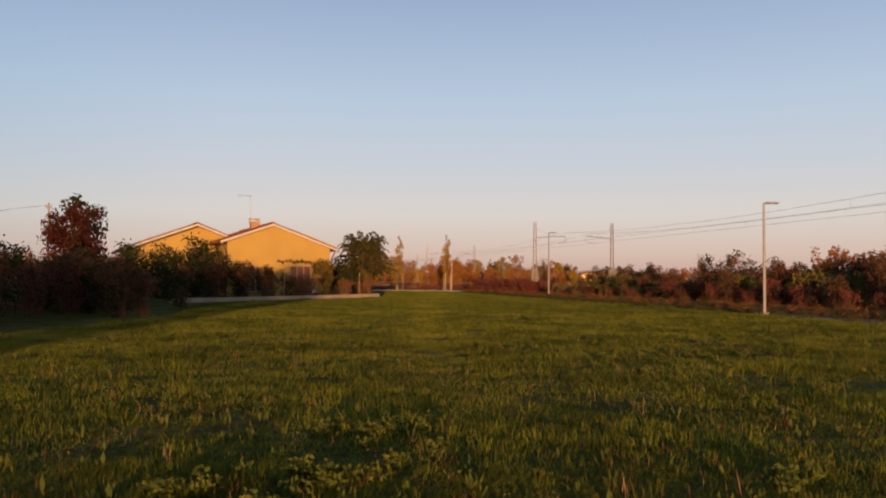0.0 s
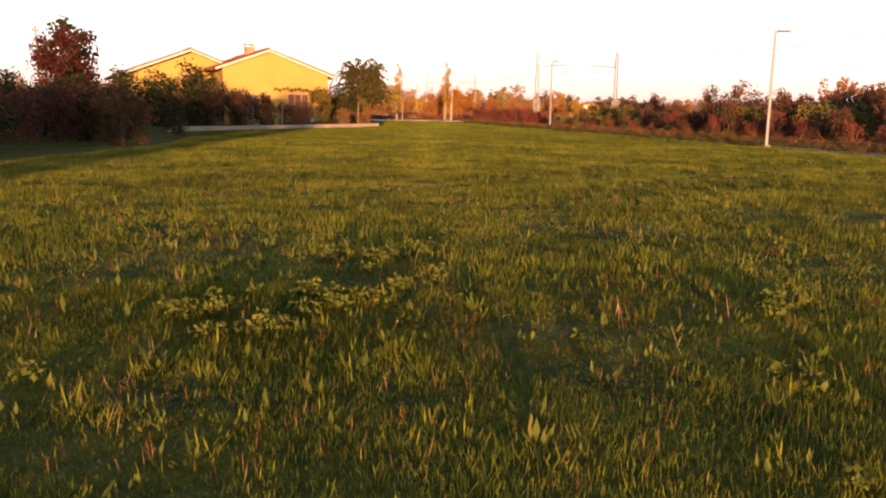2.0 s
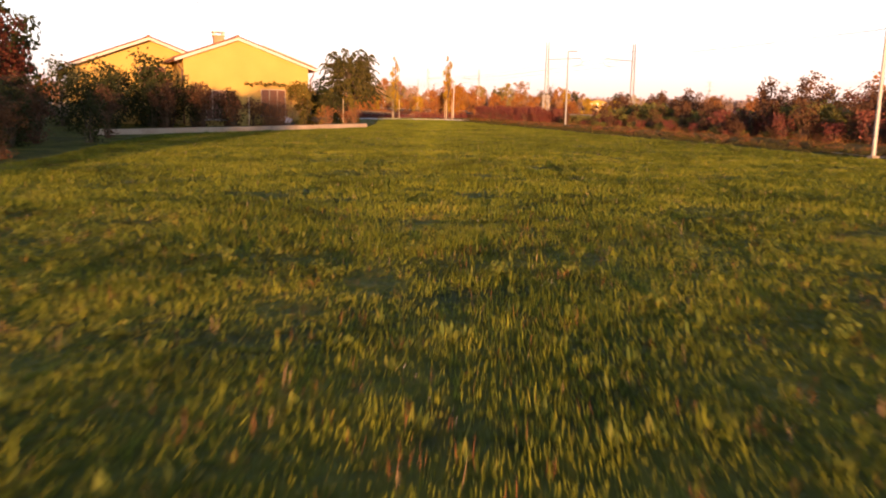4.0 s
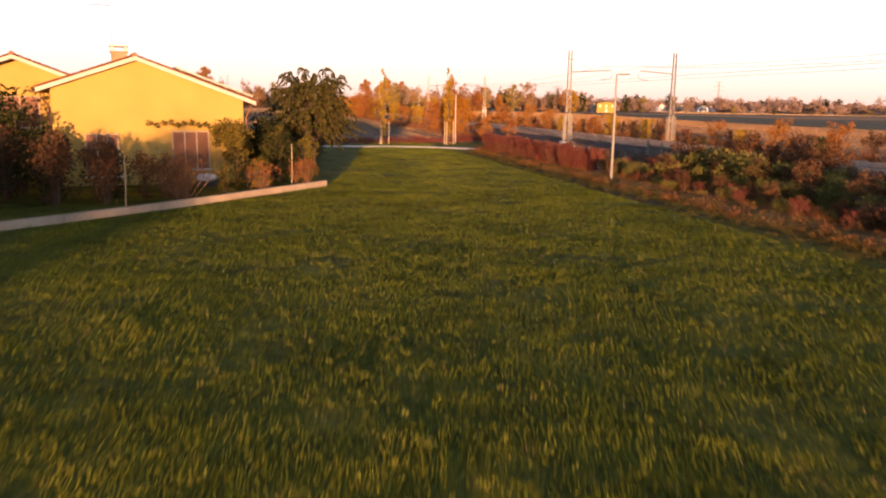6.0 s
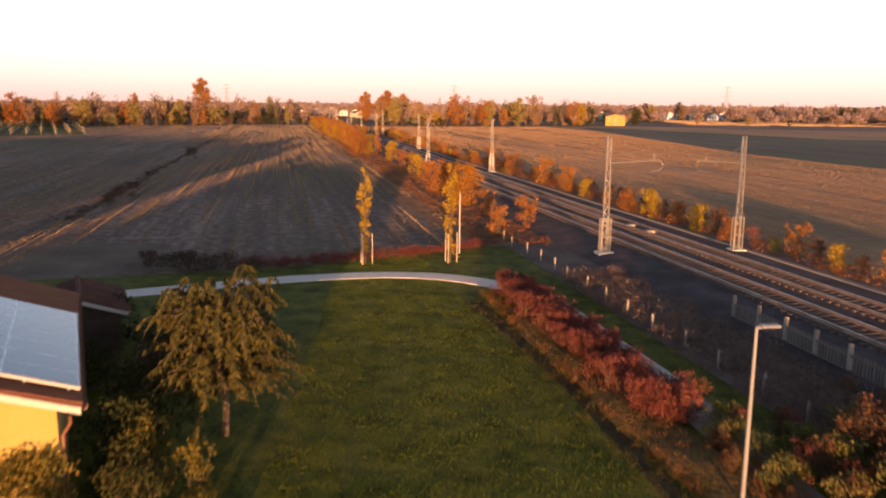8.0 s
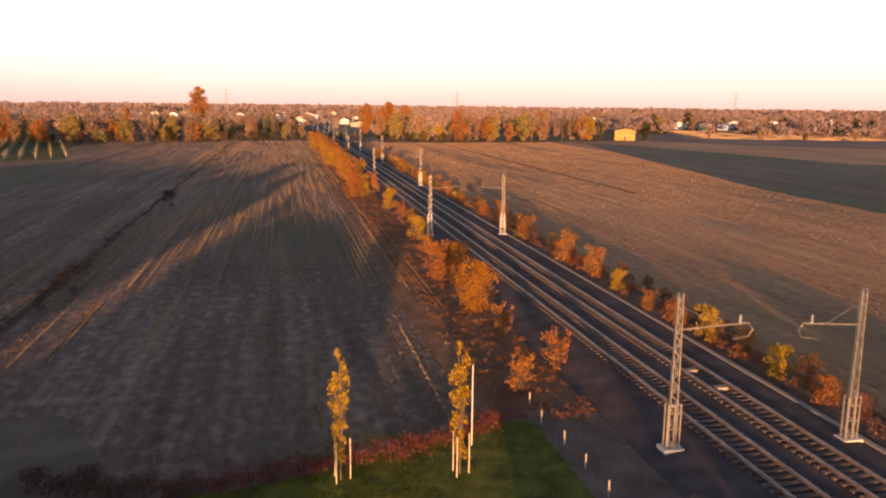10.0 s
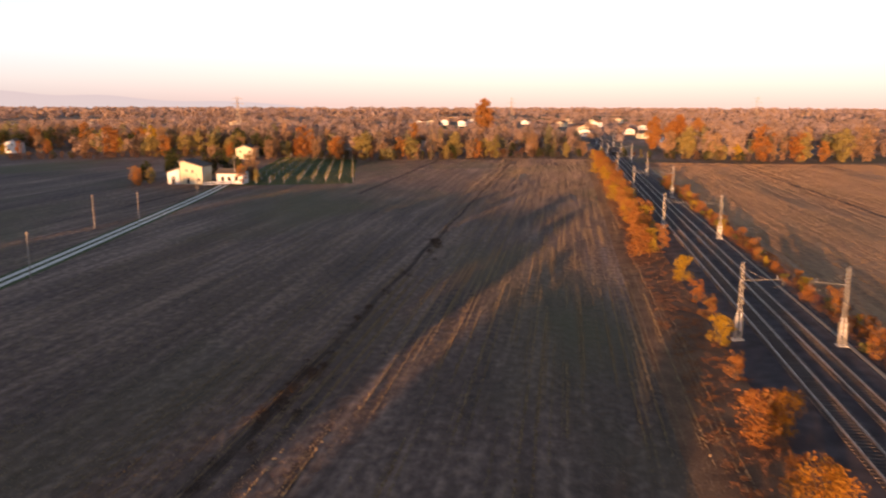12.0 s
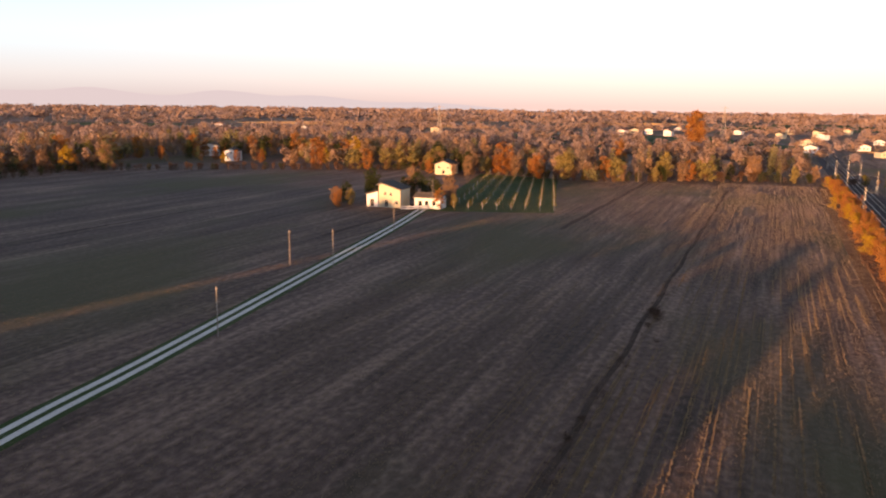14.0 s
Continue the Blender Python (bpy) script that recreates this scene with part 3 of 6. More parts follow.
def ribbon(bm, pts, half, z, drop=0.06):
    """A strip with a flat top and short sides along a line of points."""
    P = [Vector((*p, 0)) for p in pts]
    rows = []
    for i, p in enumerate(P):
        d = (P[min(i + 1, len(P) - 1)] - P[max(i - 1, 0)]).normalized()
        n = Vector((d.y, -d.x, 0))
        rows.append([bm.verts.new(p + n * o + Vector((0, 0, h))) for o, h in ((-half - 0.05, z - drop), (-half, z), (half, z), (half + 0.05, z - drop))])
    for A, B in zip(rows, rows[1:]):
        for j in range(3):
            bm.faces.new((A[j], A[j + 1], B[j + 1], B[j]))
    return bm


def smooth_line(pts, n):
    """Points on a smooth curve through the given ones."""
    P = np.array(pts, float)
    P = np.vstack([2 * P[0] - P[1], P, 2 * P[-1] - P[-2]])
    out = []
    for i in range(1, len(P) - 2):
        for t in np.linspace(0, 1, n, endpoint=False):
            a, b, c, d = P[i - 1], P[i], P[i + 1], P[i + 2]
            out.append(0.5 * (2 * b + (c - a) * t + (2 * a - 5 * b + 4 * c - d) * t**2 + (3 * b - a - 3 * c + d) * t**3))
    return [tuple(p) for p in out] + [tuple(P[-2])]


bm = bmesh.new()
rings = [[bm.verts.new((r * math.cos(a), r * math.sin(a) + 60, 0)) for a in (2 * math.pi * k / 48 for k in range(48))] for r in (60, 200, 600, 1800, 4900)]
mid = bm.verts.new((0, 60, 0))
for k in range(48):
    bm.faces.new((mid, rings[0][k], rings[0][(k + 1) % 48]))
    for A, B in zip(rings, rings[1:]):
        bm.faces.new((A[k], B[k], B[(k + 1) % 48], A[(k + 1) % 48]))
tagged(part("ground", bm, M["soil"], None), "wide flat ploughed and stubbled farmland in autumn", "ground", kind="structure")

P = lambda s, q: tuple(at_rail(s, q))
lawn = [P(17.4, -90), P(17.4, 66), (-4.6, 68.0), (-9.5, 64.0), (-12.4, 60.8), (-18.8, 57.4), (-30, 53), (-42, 50), (-50, 30), (-50, -90)]
sheet("lawn", lawn, 0.02, M["lawn"], "green meadow lawn of rough grass", "lawn")
CROP = [(30, 396), (34, 335), (44, 251), (49, 200), (57, 165), (78, 105), (330, 40), (330, 225), (104, 284), (74, 340), (44, 390)]
# the dark green-brown also paints the shade lying on this field's bare soil
M["sown"] = field("sown_and_shaded_soil", (0.04, 0.038, 0.024), (0.092, 0.08, 0.05), (0.168, 0.132, 0.082), (0.056, 0.074, 0.03), 0.9)
sheet("crop_field", CROP, 0.03, M["sown"], "dark green-brown sown field with shade in its colour", "field")
sheet("stubble_field", [P(37.0, -60), P(37.0, 360), (-20, 398), (16, 418), (60, 436), (120, 400), (330, 330), (330, 20), (80, -60)], 0.012, M["stubble_soil"], "tan stubble field beyond the railway", "field")
sheet("verge", [P(17.4, -60), P(17.4, 66), P(21.3, 70), P(21.3, -60)], 0.012, M["dark_verge"], "dark weedy strip between fence and railway", "verge")
M["rust_ground"] = mat("rusty_dry_ground", [(0.1, 0.058, 0.04), (0.2, 0.112, 0.068), (0.33, 0.19, 0.11)], 0.3, 4.0, 0.95, 1.0, world_space=True, bump_dist=0.1)
sheet("railway_verge", [P(14.6, 66), P(13.6, 100), P(14.2, 400), P(21.3, 400), P(21.3, 70)], 0.014, M["rust_ground"], "rusty dry grass verge along the railway", "verge")
sheet("vineyard_grass", [(-164, 227), (-135.5, 249.5), (-190, 341), (-228, 338)], 0.03, M["green_crop"], "green grass between vine rows", "lawn")
sheet("meadow_patch", [(-60, 60), (-50, 52), (-30, 53), (-20, 58), (-28, 66)], 0.02, M["dirt"], "bare brown field headland", "ground")

path_line = smooth_line([(-23, 50.4), (-18.2, 53.4), (-14.9, 55.2), (-11.5, 56.6), (-8.5, 57.2), (-5.4, 56.8), (-2.3, 55.0), (-0.25, 52.4), P(14.95, 47.0), P(14.95, 43.0), P(15.0, 39.0), P(15.05, 35.6)], 8)
tagged(part("footpath", ribbon(bmesh.new(), path_line, 0.8, 0.06), M["gravel"], None), "pale gravel footpath curving round the lawn", "path", kind="structure")
# same path continued; its darker gravel colour paints in the shade
path_line = smooth_line([P(15.05, 35.6), (5.75, 31), (7.2, 25.3), (8.9, 18.8), (11.0, 8), (12.6, -3), (15.5, -20), (19, -40)], 8)
tagged(part("dirt_path", ribbon(bmesh.new(), path_line, 0.7, 0.05), M["shaded_gravel"], None), "overgrown gravel path, coloured grey for shade", "path", kind="structure")

road = [(-68, 41), (-91.9, 85.4), (-101.1, 104.3), (-119.3, 139.5), (-132.1, 164.0), (-151.7, 201.3), (-167, 228.6)]
for off in (-0.85, 0.85):
    line = [(x + off * 0.883, y + off * 0.469) for x, y in road]
    tagged(part("road", ribbon(bmesh.new(), smooth_line(line, 4), 0.4, 0.06), M["concrete_road"], None), "pale concrete wheel track of a farm lane", "road", group="wheel tracks of the lane", kind="structure")
tagged(part("road_verge", ribbon(bmesh.new(), smooth_line(road, 4), 2.1, 0.03, 0.03), M["green_crop"], None), "grassy verge of the farm lane", "verge", kind="structure")

bm = bmesh.new()
rows = []
for q in np.linspace(-45, 50, 96):
    w = min(1.0, (50 - q) / 4 + 0.05)
    rows.append([bm.verts.new((*at_rail(a + 0.12 * math.sin(q * 0.7), q), 0.02 + z * w * (1 + 0.2 * math.sin(q * 1.3)))) for a, z in ((11.7, -0.02), (11.95, 0.2), (12.3, 0.27), (13.5, 0.22), (13.9, -0.02))])
for A, B in zip(rows, rows[1:]):
    for j in range(4):
        bm.faces.new((A[j], A[j + 1], B[j + 1], B[j]))
tagged(part("bank", bm, M["dry_bank"], None), "low bank of dry rusty grass along the lawn", "bank", kind="structure")

# field ditches along the ploughing; the lawn's dark strip (11.3) paints its shadow
for s, q0, q1, w in ((-17, 84, 370, 0.32), (-49, 250, 390, 0.6), (73.5, 172, 385, 0.75), (-96, 215, 300, 0.5), (-150, 190, 250, 0.5), (-135, 120, 150, 0.4), (11.3, 20, 50, 0.36), (11.3, -50, 20, 0.1)):
    line = [P(s + 0.25 * math.sin(q * 0.21), q) for q in np.linspace(q0, q1, 60)]
    tagged(part("ditch", ribbon(bmesh.new(), line, w, 0.03, 0.03), M["furrow_shade" if s == 11.3 else "furrow"], None), "flat dark strip for a drainage furrow", "ditch", group="drainage furrows", kind="structure")

# ---- railway ----
bm = bmesh.new()
prof = [(21.2, 0.0), (23.2, 0.3), (24.6, 0.36), (31.4, 0.36), (32.9, 0.28), (34.2, 0.0)]
L = [[bm.verts.new((*at_rail(s, q), z)) for s, z in prof] for q in np.linspace(-150, 900, 71)]
for A, B in zip(L, L[1:]):
    for j in range(len(prof) - 1):
        bm.faces.new((A[j], A[j + 1], B[j + 1], B[j]))
tagged(part("railway_bed", bm, M["ballast"], None), "dark stone ballast bed of a double railway", "track bed", kind="structure")


def rail_mesh(s):
    bm = bmesh.new()
    sec = [(-0.07, 0.0), (0.07, 0.0), (0.07, 0.015), (0.012, 0.03), (0.012, 0.12), (0.036, 0.135), (0.036, 0.16), (-0.036, 0.16), (-0.036, 0.135), (-0.012, 0.12), (-0.012, 0.03), (-0.07, 0.015)]
    ends = [[bm.verts.new((*at_rail(s + a, q), 0.45 + z)) for a, z in sec] for q in (-150, 900)]
    for j in range(len(sec)):
        k = (j + 1) % len(sec)
        bm.faces.new((ends[0][j], ends[0][k], ends[1][k], ends[1][j]))
    return bm


bm = bmesh.new()
prism(bm, [(-1.2, 0), (1.2, 0), (1.17, 0.15), (0.5, 0.15), (0.3, 0.11), (-0.3, 0.11), (-0.5, 0.15), (-1.17, 0.15)], -0.12, 0.12)
SLEEPER = bpy.data.meshes.new("sleeper")
bm.to_mesh(SLEEPER)
bm.free()
SLEEPER.materials.append(M["sleeper"])
TRACKS = (26.2, 29.75)
for s in TRACKS:
    tr = thing("railway_track", 0, 0, 0, 0, "railway track of steel rails on concrete sleepers", "railway track", "two tracks", "structure")
    for side in (-0.75, 0.75):
        part("rail", rail_mesh(s + side), M["rail"], tr)

# ---- house ----
def wall_with_openings(bm, u0, u1, top, openings, y0, y1):
    """A gable wall pierced by openings (u0, u1, z0, z1)."""
    xs = sorted({u0, u1, 0.0 if u0 < 0 < u1 else u0, *[o[0] for o in openings], *[o[1] for o in openings]})
    for a, b in zip(xs, xs[1:]):
        cut = sorted((o[2], o[3]) for o in openings if o[0] <= a + 1e-6 and o[1] >= b - 1e-6)
        z = 0.0
        for c0, c1 in cut:
            if c0 - z > 0.01:
                prism(bm, [(a, z), (b, z), (b, c0), (a, c0)], y0, y1)
            z = c1
        prism(bm, [(a, z), (b, z), (b, top(b)), (a, top(a))], y0, y1)
    bmesh.ops.remove_doubles(bm, verts=bm.verts, dist=0.001)
    return bm


def window_in(p, o, y, shut):
    """Frame, panes, sill and shutters in an opening."""
    a, b, z0, z1 = o
    w = part("window", boxes(((a + 0.04, y + 0.14, (z0 + z1) / 2), (0.08, 0.08, z1 - z0)), ((b - 0.04, y + 0.14, (z0 + z1) / 2), (0.08, 0.08, z1 - z0)), (((a + b) / 2, y + 0.14, z1 - 0.04), (b - a, 0.08, 0.08)), (((a + b) / 2, y + 0.14, z0 + 0.04), (b - a, 0.08, 0.08)), (((a + b) / 2, y + 0.14, (z0 + z1) / 2), (0.09, 0.07, z1 - z0))), M["trim"], p, "pale window frame")
    for c in (a + (b - a) * 0.27, a + (b - a) * 0.73):
        part("pane", boxes(((c, y + 0.15, (z0 + z1) / 2), ((b - a) * 0.4, 0.012, z1 - z0 - 0.16))), M["glass"], w)
    part("sill", boxes((((a + b) / 2, y - 0.03, z0 - 0.03), (b - a + 0.2, 0.3, 0.06)), bevel=0.008), M["trim"], w)
    if shut:
        for k in range(shut + 1):
            part("mullion", boxes(((a + (b - a) * k / shut, y - 0.05, (z0 + z1) / 2), (0.06, 0.05, z1 - z0 - 0.06)), bevel=0.006), M["old_wall"], w, "pale brown window bar")
        for z in (z0, z1):
            part("crosspiece", boxes((((a + b) / 2, y - 0.052, z), (b - a + 0.06, 0.05, 0.06)), bevel=0.006), M["old_wall"], w, "pale brown window bar")
    for k in range(shut):
        c, wd = a + (b - a) * (k + 0.5) / max(1, shut), (b - a) / max(1, shut) - 0.05
        bm = boxes(((c, y - 0.02, (z0 + z1) / 2), (wd, 0.035, z1 - z0)))
        for j in range(int((z1 - z0) / 0.09)):
            box(bm, (c, y - 0.043, z0 + 0.07 + j * 0.09), (wd - 0.14, 0.02, 0.05))
        for e in (-1, 1):
            box(bm, (c + e * (wd / 2 - 0.035), y - 0.047, (z0 + z1) / 2), (0.07, 0.02, z1 - z0))
        part("shutter", bm, M["shutter"], w, "brown slatted shutter")


def house(label, x, y, rot, uL, uR, depth, ridge, slope, over, walls, roofm, openings=(), shut=0, tiles=False, v0=0.0, category="house", side_windows=(), verge=None):
    verge, thick = over if verge is None else verge, 0.17 if tiles else 0.4
    h = thing("house", x, y, 0, rot, label, category)
    top = lambda u: ridge - 0.16 - slope * abs(u)
    t = 0.3
    front = wall_with_openings(bmesh.new(), uL, uR, top, openings, v0, v0 + t)
    part("wall", front, walls, h)
    part("wall", wall_with_openings(bmesh.new(), uL, uR, top, (), v0 + depth - t, v0 + depth), walls, h)
    for u, e in ((uL, 1), (uR, -1)):
        part("wall", boxes(((u + e * t / 2, v0 + depth / 2, top(u) / 2), (t, depth - 2 * t, top(u)))), walls, h)
    for o in openings:
        window_in(h, o, v0, shut)
    for uw, yw, z0, z1 in side_windows:
        part("window", boxes(((uw, yw, (z0 + z1) / 2), (0.06, 1.0, z1 - z0))), M["glass"], h)
    for e, u in ((-1, uL - over), (1, uR + over)):
        zr, ze = ridge, ridge - slope * abs(u)
        bm = bmesh.new()
        prism(bm, [(0, zr), (u, ze), (u, ze - 0.16), (0, zr - 0.16)], v0 - verge, v0 + depth + over)
        roof = part("roof", bm, roofm, h)
        bm = bmesh.new()
        prism(bm, [(0, zr - 0.01), (u, ze - 0.01), (u, ze - thick), (0, zr - thick)], v0 - verge - 0.04, v0 - verge + 0.0)
        part("bargeboard", bm, M["trim"] if tiles else roofm, h, "cream-painted bargeboard" if tiles else "dark roof edge")
        bm = bmesh.new()
        n = 7
        pts = [(u + e * (0.07 + 0.07 * math.cos(math.pi * (1 + k / n))), ze - 0.02 - 0.07 * math.sin(math.pi * k / n)) for k in range(n + 1)]
        prism(bm, pts + [(p[0] * 1.0, p[1] + 0.008) for p in pts[::-1]], v0 - verge, v0 + depth + over)
        part("gutter", bm, M["brick"], h, "brown metal rain gutter")
        if tiles:
            ln = math.hypot(u, zr - ze)
            cols, rws = int((depth + over + verge) / 0.21), int(ln / 0.33)
            V, F = [], []
            for c in range(cols):
                for r in range(rws):
                    j = RNG.normal() * 0.006
                    for k, (dy, dz) in enumerate(((-0.1, 0.0), (-0.05, 0.05), (0.05, 0.05), (0.1, 0.0))):
                        for q, lift in ((r / rws, 0.02), ((r + 1.12) / rws, 0.045)):
                            q = min(q, 1.02)
                            V.append((u * q + j, v0 - verge + 0.105 + c * 0.21 + dy + j, zr + (ze - zr) * q + dz + lift))
                    b0 = len(V) - 8
                    F += [(b0 + 2 * k, b0 + 2 * k + 1, b0 + 2 * k + 3, b0 + 2 * k + 2) for k in range(3)]
            tagged(part_me("roof_tiles", mesh_np("roof_tiles", V, F), M["tile"] if roofm is M["tile"] else roofm, roof, "rounded red clay tiles in rows"), kind="stuff")
    bm = bmesh.new()
    tube(bm, [(0, v0 - verge, ridge + 0.03), (0, v0 + depth + over, ridge + 0.03)], 0.11, 0.11, 8)
    part("ridge_cap", bm, roofm, h)
    return h


yh = house("single-storey yellow rendered house with clay tiled gable roof", -15.33, 24.23, 30, -3.12, 4.23, 11.0, 5.16, 0.36, 0.5, M["yellow_wall"], M["tile"],
           [(-1.97, -0.78, 0.4, 2.08), (1.3, 2.75, 0.62, 2.18)], 3, True, v0=0.8, verge=0.22)
ch = part("chimney", boxes(((-0.3, 5.3, 5.0), (0.62, 0.62, 1.0)), ((-0.3, 5.3, 5.53), (0.74, 0.74, 0.06))), M["brick"], yh, "brick chimney with open cap")
bm = boxes(((-0.3, 5.3, 5.78), (0.78, 0.78, 0.06)))
for a, b in ((-0.28, -0.28), (0.28, -0.28), (-0.28, 0.28), (0.28, 0.28)):
    box(bm, (-0.3 + a, 5.3 + b, 5.65), (0.1, 0.1, 0.22))
part("cap", bm, M["post"], ch)
bm = bmesh.new()
tube(bm, [(4.5, 0.55, 3.3), (4.5, 0.6, 3.1), (4.33, 0.72, 2.8), (4.33, 0.72, 0.1)], 0.045)
part("downpipe", bm, M["shutter"], yh, "brown rain downpipe")
bm = bmesh.new()
tube(bm, [(-3.45, 0.45, 3.7), (-3.45, 0.5, 3.5), (-3.22, 0.72, 3.2), (-3.22, 0.72, 0.1)], 0.045)
part("downpipe", bm, M["shutter"], yh, "brown rain downpipe")
ant = thing("tv_antenna", *(Matrix(pose(-15.33, 24.23, 0, 0, 0, 30)) @ Vector((-0.55, 5.7, 4.9)))[:], 30, "thin metal rooftop television antenna", "antenna")
bm = bmesh.new()
tube(bm, [(0, 0, -0.1), (0, 0, 2.7)], 0.02, 0.015)
part("mast", bm, M["galv"], ant)
bm = bmesh.new()
tube(bm, [(-0.95, 0, 2.66), (0.1, 0, 2.66)], 0.012)
for k in range(7):
    tube(bm, [(-0.9 + k * 0.14, -0.22, 2.66), (-0.9 + k * 0.14, 0.22, 2.66)], 0.006)
part("boom", bm, M["galv"], ant)

cv = thing("climbing_vine", -15.33, 24.23, 0, 30, "yellow-green climbing vine trained along the yellow wall", "climbing plant")
bm = bmesh.new()
tube(bm, [(3.9, 0.68, -0.05), (3.7, 0.7, 1.4), (3.4, 0.7, 2.3), (2.0, 0.72, 2.45), (0.4, 0.72, 2.5)], 0.03, 0.012, 5)
part("stem", bm, M["twig"], cv)
bl = [(u, 0.62, 2.5 + 0.06 * math.sin(u * 7), 0.15, 0.1, 0.13) for u in np.arange(0.4, 2.9, 0.28)] + [(u, 0.5, z, 0.42, 0.3, 0.4) for u, z in ((3.1, 2.3), (3.5, 2.4), (3.9, 2.35), (4.2, 2.1), (3.7, 1.9), (3.2, 1.9), (4.1, 1.5), (3.6, 1.3))]
vv, ff = leaf_cloud(1500, bl, 0.13, np.random.default_rng(90))
part_me("crown", mesh_np("vine_leaves", vv, ff), M["l_olive"], cv)

pan = thing("solar_array", -15.33, 24.23, 0, 30, "dark glass solar panels in aluminium frames on the roof", "solar panels")
sl = math.atan(0.36)
for i in range(7):
    for j in range(2):
        c = Matrix.Translation((0, 0, 5.16)) @ Matrix.Rotation(sl, 4, "Y") @ Matrix.Translation((2.45 + j * 1.66, 1.75 + i * 1.0, 0.22))
        fr = bmesh.new()
        for cc, ss in (((0.815, 0, 0), (0.018, 0.995, 0.035)), ((-0.815, 0, 0), (0.018, 0.995, 0.035)), ((0, 0.492, 0), (1.61, 0.01, 0.035)), ((0, -0.492, 0), (1.61, 0.01, 0.035))):
            box(fr, cc, ss, c)
        pf = part("panel", fr, M["alu"], pan)
        g = bmesh.new()
        box(g, (0, 0, 0.008), (1.61, 0.972, 0.02), c)
        part("glass", g, M["solar"], pf)
bm = bmesh.new()
for k in range(4):
    c = Matrix.Translation((0, 0, 5.16)) @ Matrix.Rotation(sl, 4, "Y")
    box(bm, (1.9 + k * 0.95, 4.75, 0.14), (0.05, 7.0, 0.12), c)
part("rack", bm, M["alu"], pan)
edge = bmesh.new()
box(edge, (3.28, 1.22, 0.2), (3.3, 0.03, 0.06), c), box(edge, (4.95, 4.75, 0.2), (0.03, 7.1, 0.1), c)
part("edge_trim", edge, M["trim"], pan, "white metal edge trim")

house("second yellow rendered house with clay tiled gable roof", -21.7, 26.2, 30, -4.6, 3.2, 10.5, 5.25, 0.38, 0.5, M["yellow_wall"], M["tile"], [(-0.6, 0.9, 2.2, 3.5)], 2, True, v0=0.4)
# tiles and boards coloured darker than the houses' to carry the shade here
house("low garden shed with dark clay tiled roof", -19.3, 40.6, 30, -1.5, 1.5, 4.0, 2.35, 0.35, 0.3, M["dark_wood"], M["dark_tile"], [], 0, True, category="shed")

# low garden wall
gw = thing("garden_wall", 0, 0, 0, 0, "low cream concrete garden wall along the lawn", "wall", "", "structure")
GW = [(-8.35, 26.2), (-9.65, 23.0), (-10.75, 20.2), (-11.75, 17.8), (-13.2, 14.8), (-14.9, 11.5), (-16.2, 8.9)]
for (xa, ya), (xb, yb) in zip(GW, GW[1:]):
    d = math.hypot(xb - xa, yb - ya)
    m = pose((xa + xb) / 2, (ya + yb) / 2, 0, 0, 0, math.degrees(math.atan2(yb - ya, xb - xa)))
    part("wall_section", box(bmesh.new(), (0, 0, 0.1), (d - 0.01, 0.2, 0.3), m, 0.012), M["old_wall"], gw)

# ---- street lamps ----
def street_lamp(x, y, h, rot):
    p = thing("street_lamp", x, y, 0, rot, "slim grey street lamp with flat head beside the path", "street lamp", "street lamps")
    bm = bmesh.new()
    tube(bm, [(0, 0, -0.1), (0, 0, h * 0.5), (0, 0, h)], 0.065, 0.04, 10)
    part("pole", bm, M["lamp_metal"], p)
    part("base", boxes(((0, 0, 0.05), (0.24, 0.24, 0.16)), bevel=0.02), M["old_post"], p)
    hd = boxes(((0.06, 0, h + 0.02), (0.18, 0.08, 0.06)), ((0.34, 0, h + 0.05), (0.5, 0.22, 0.06)), bevel=0.015)
    hd = part("lamp_head", hd, M["lamp_metal"], p)
    part("lens", boxes(((0.36, 0, h + 0.016), (0.36, 0.15, 0.014))), M["glass"], hd)


street_lamp(10.5, 1.6, 4.3, 12)
street_lamp(4.0, 30.35, 4.86, 12)

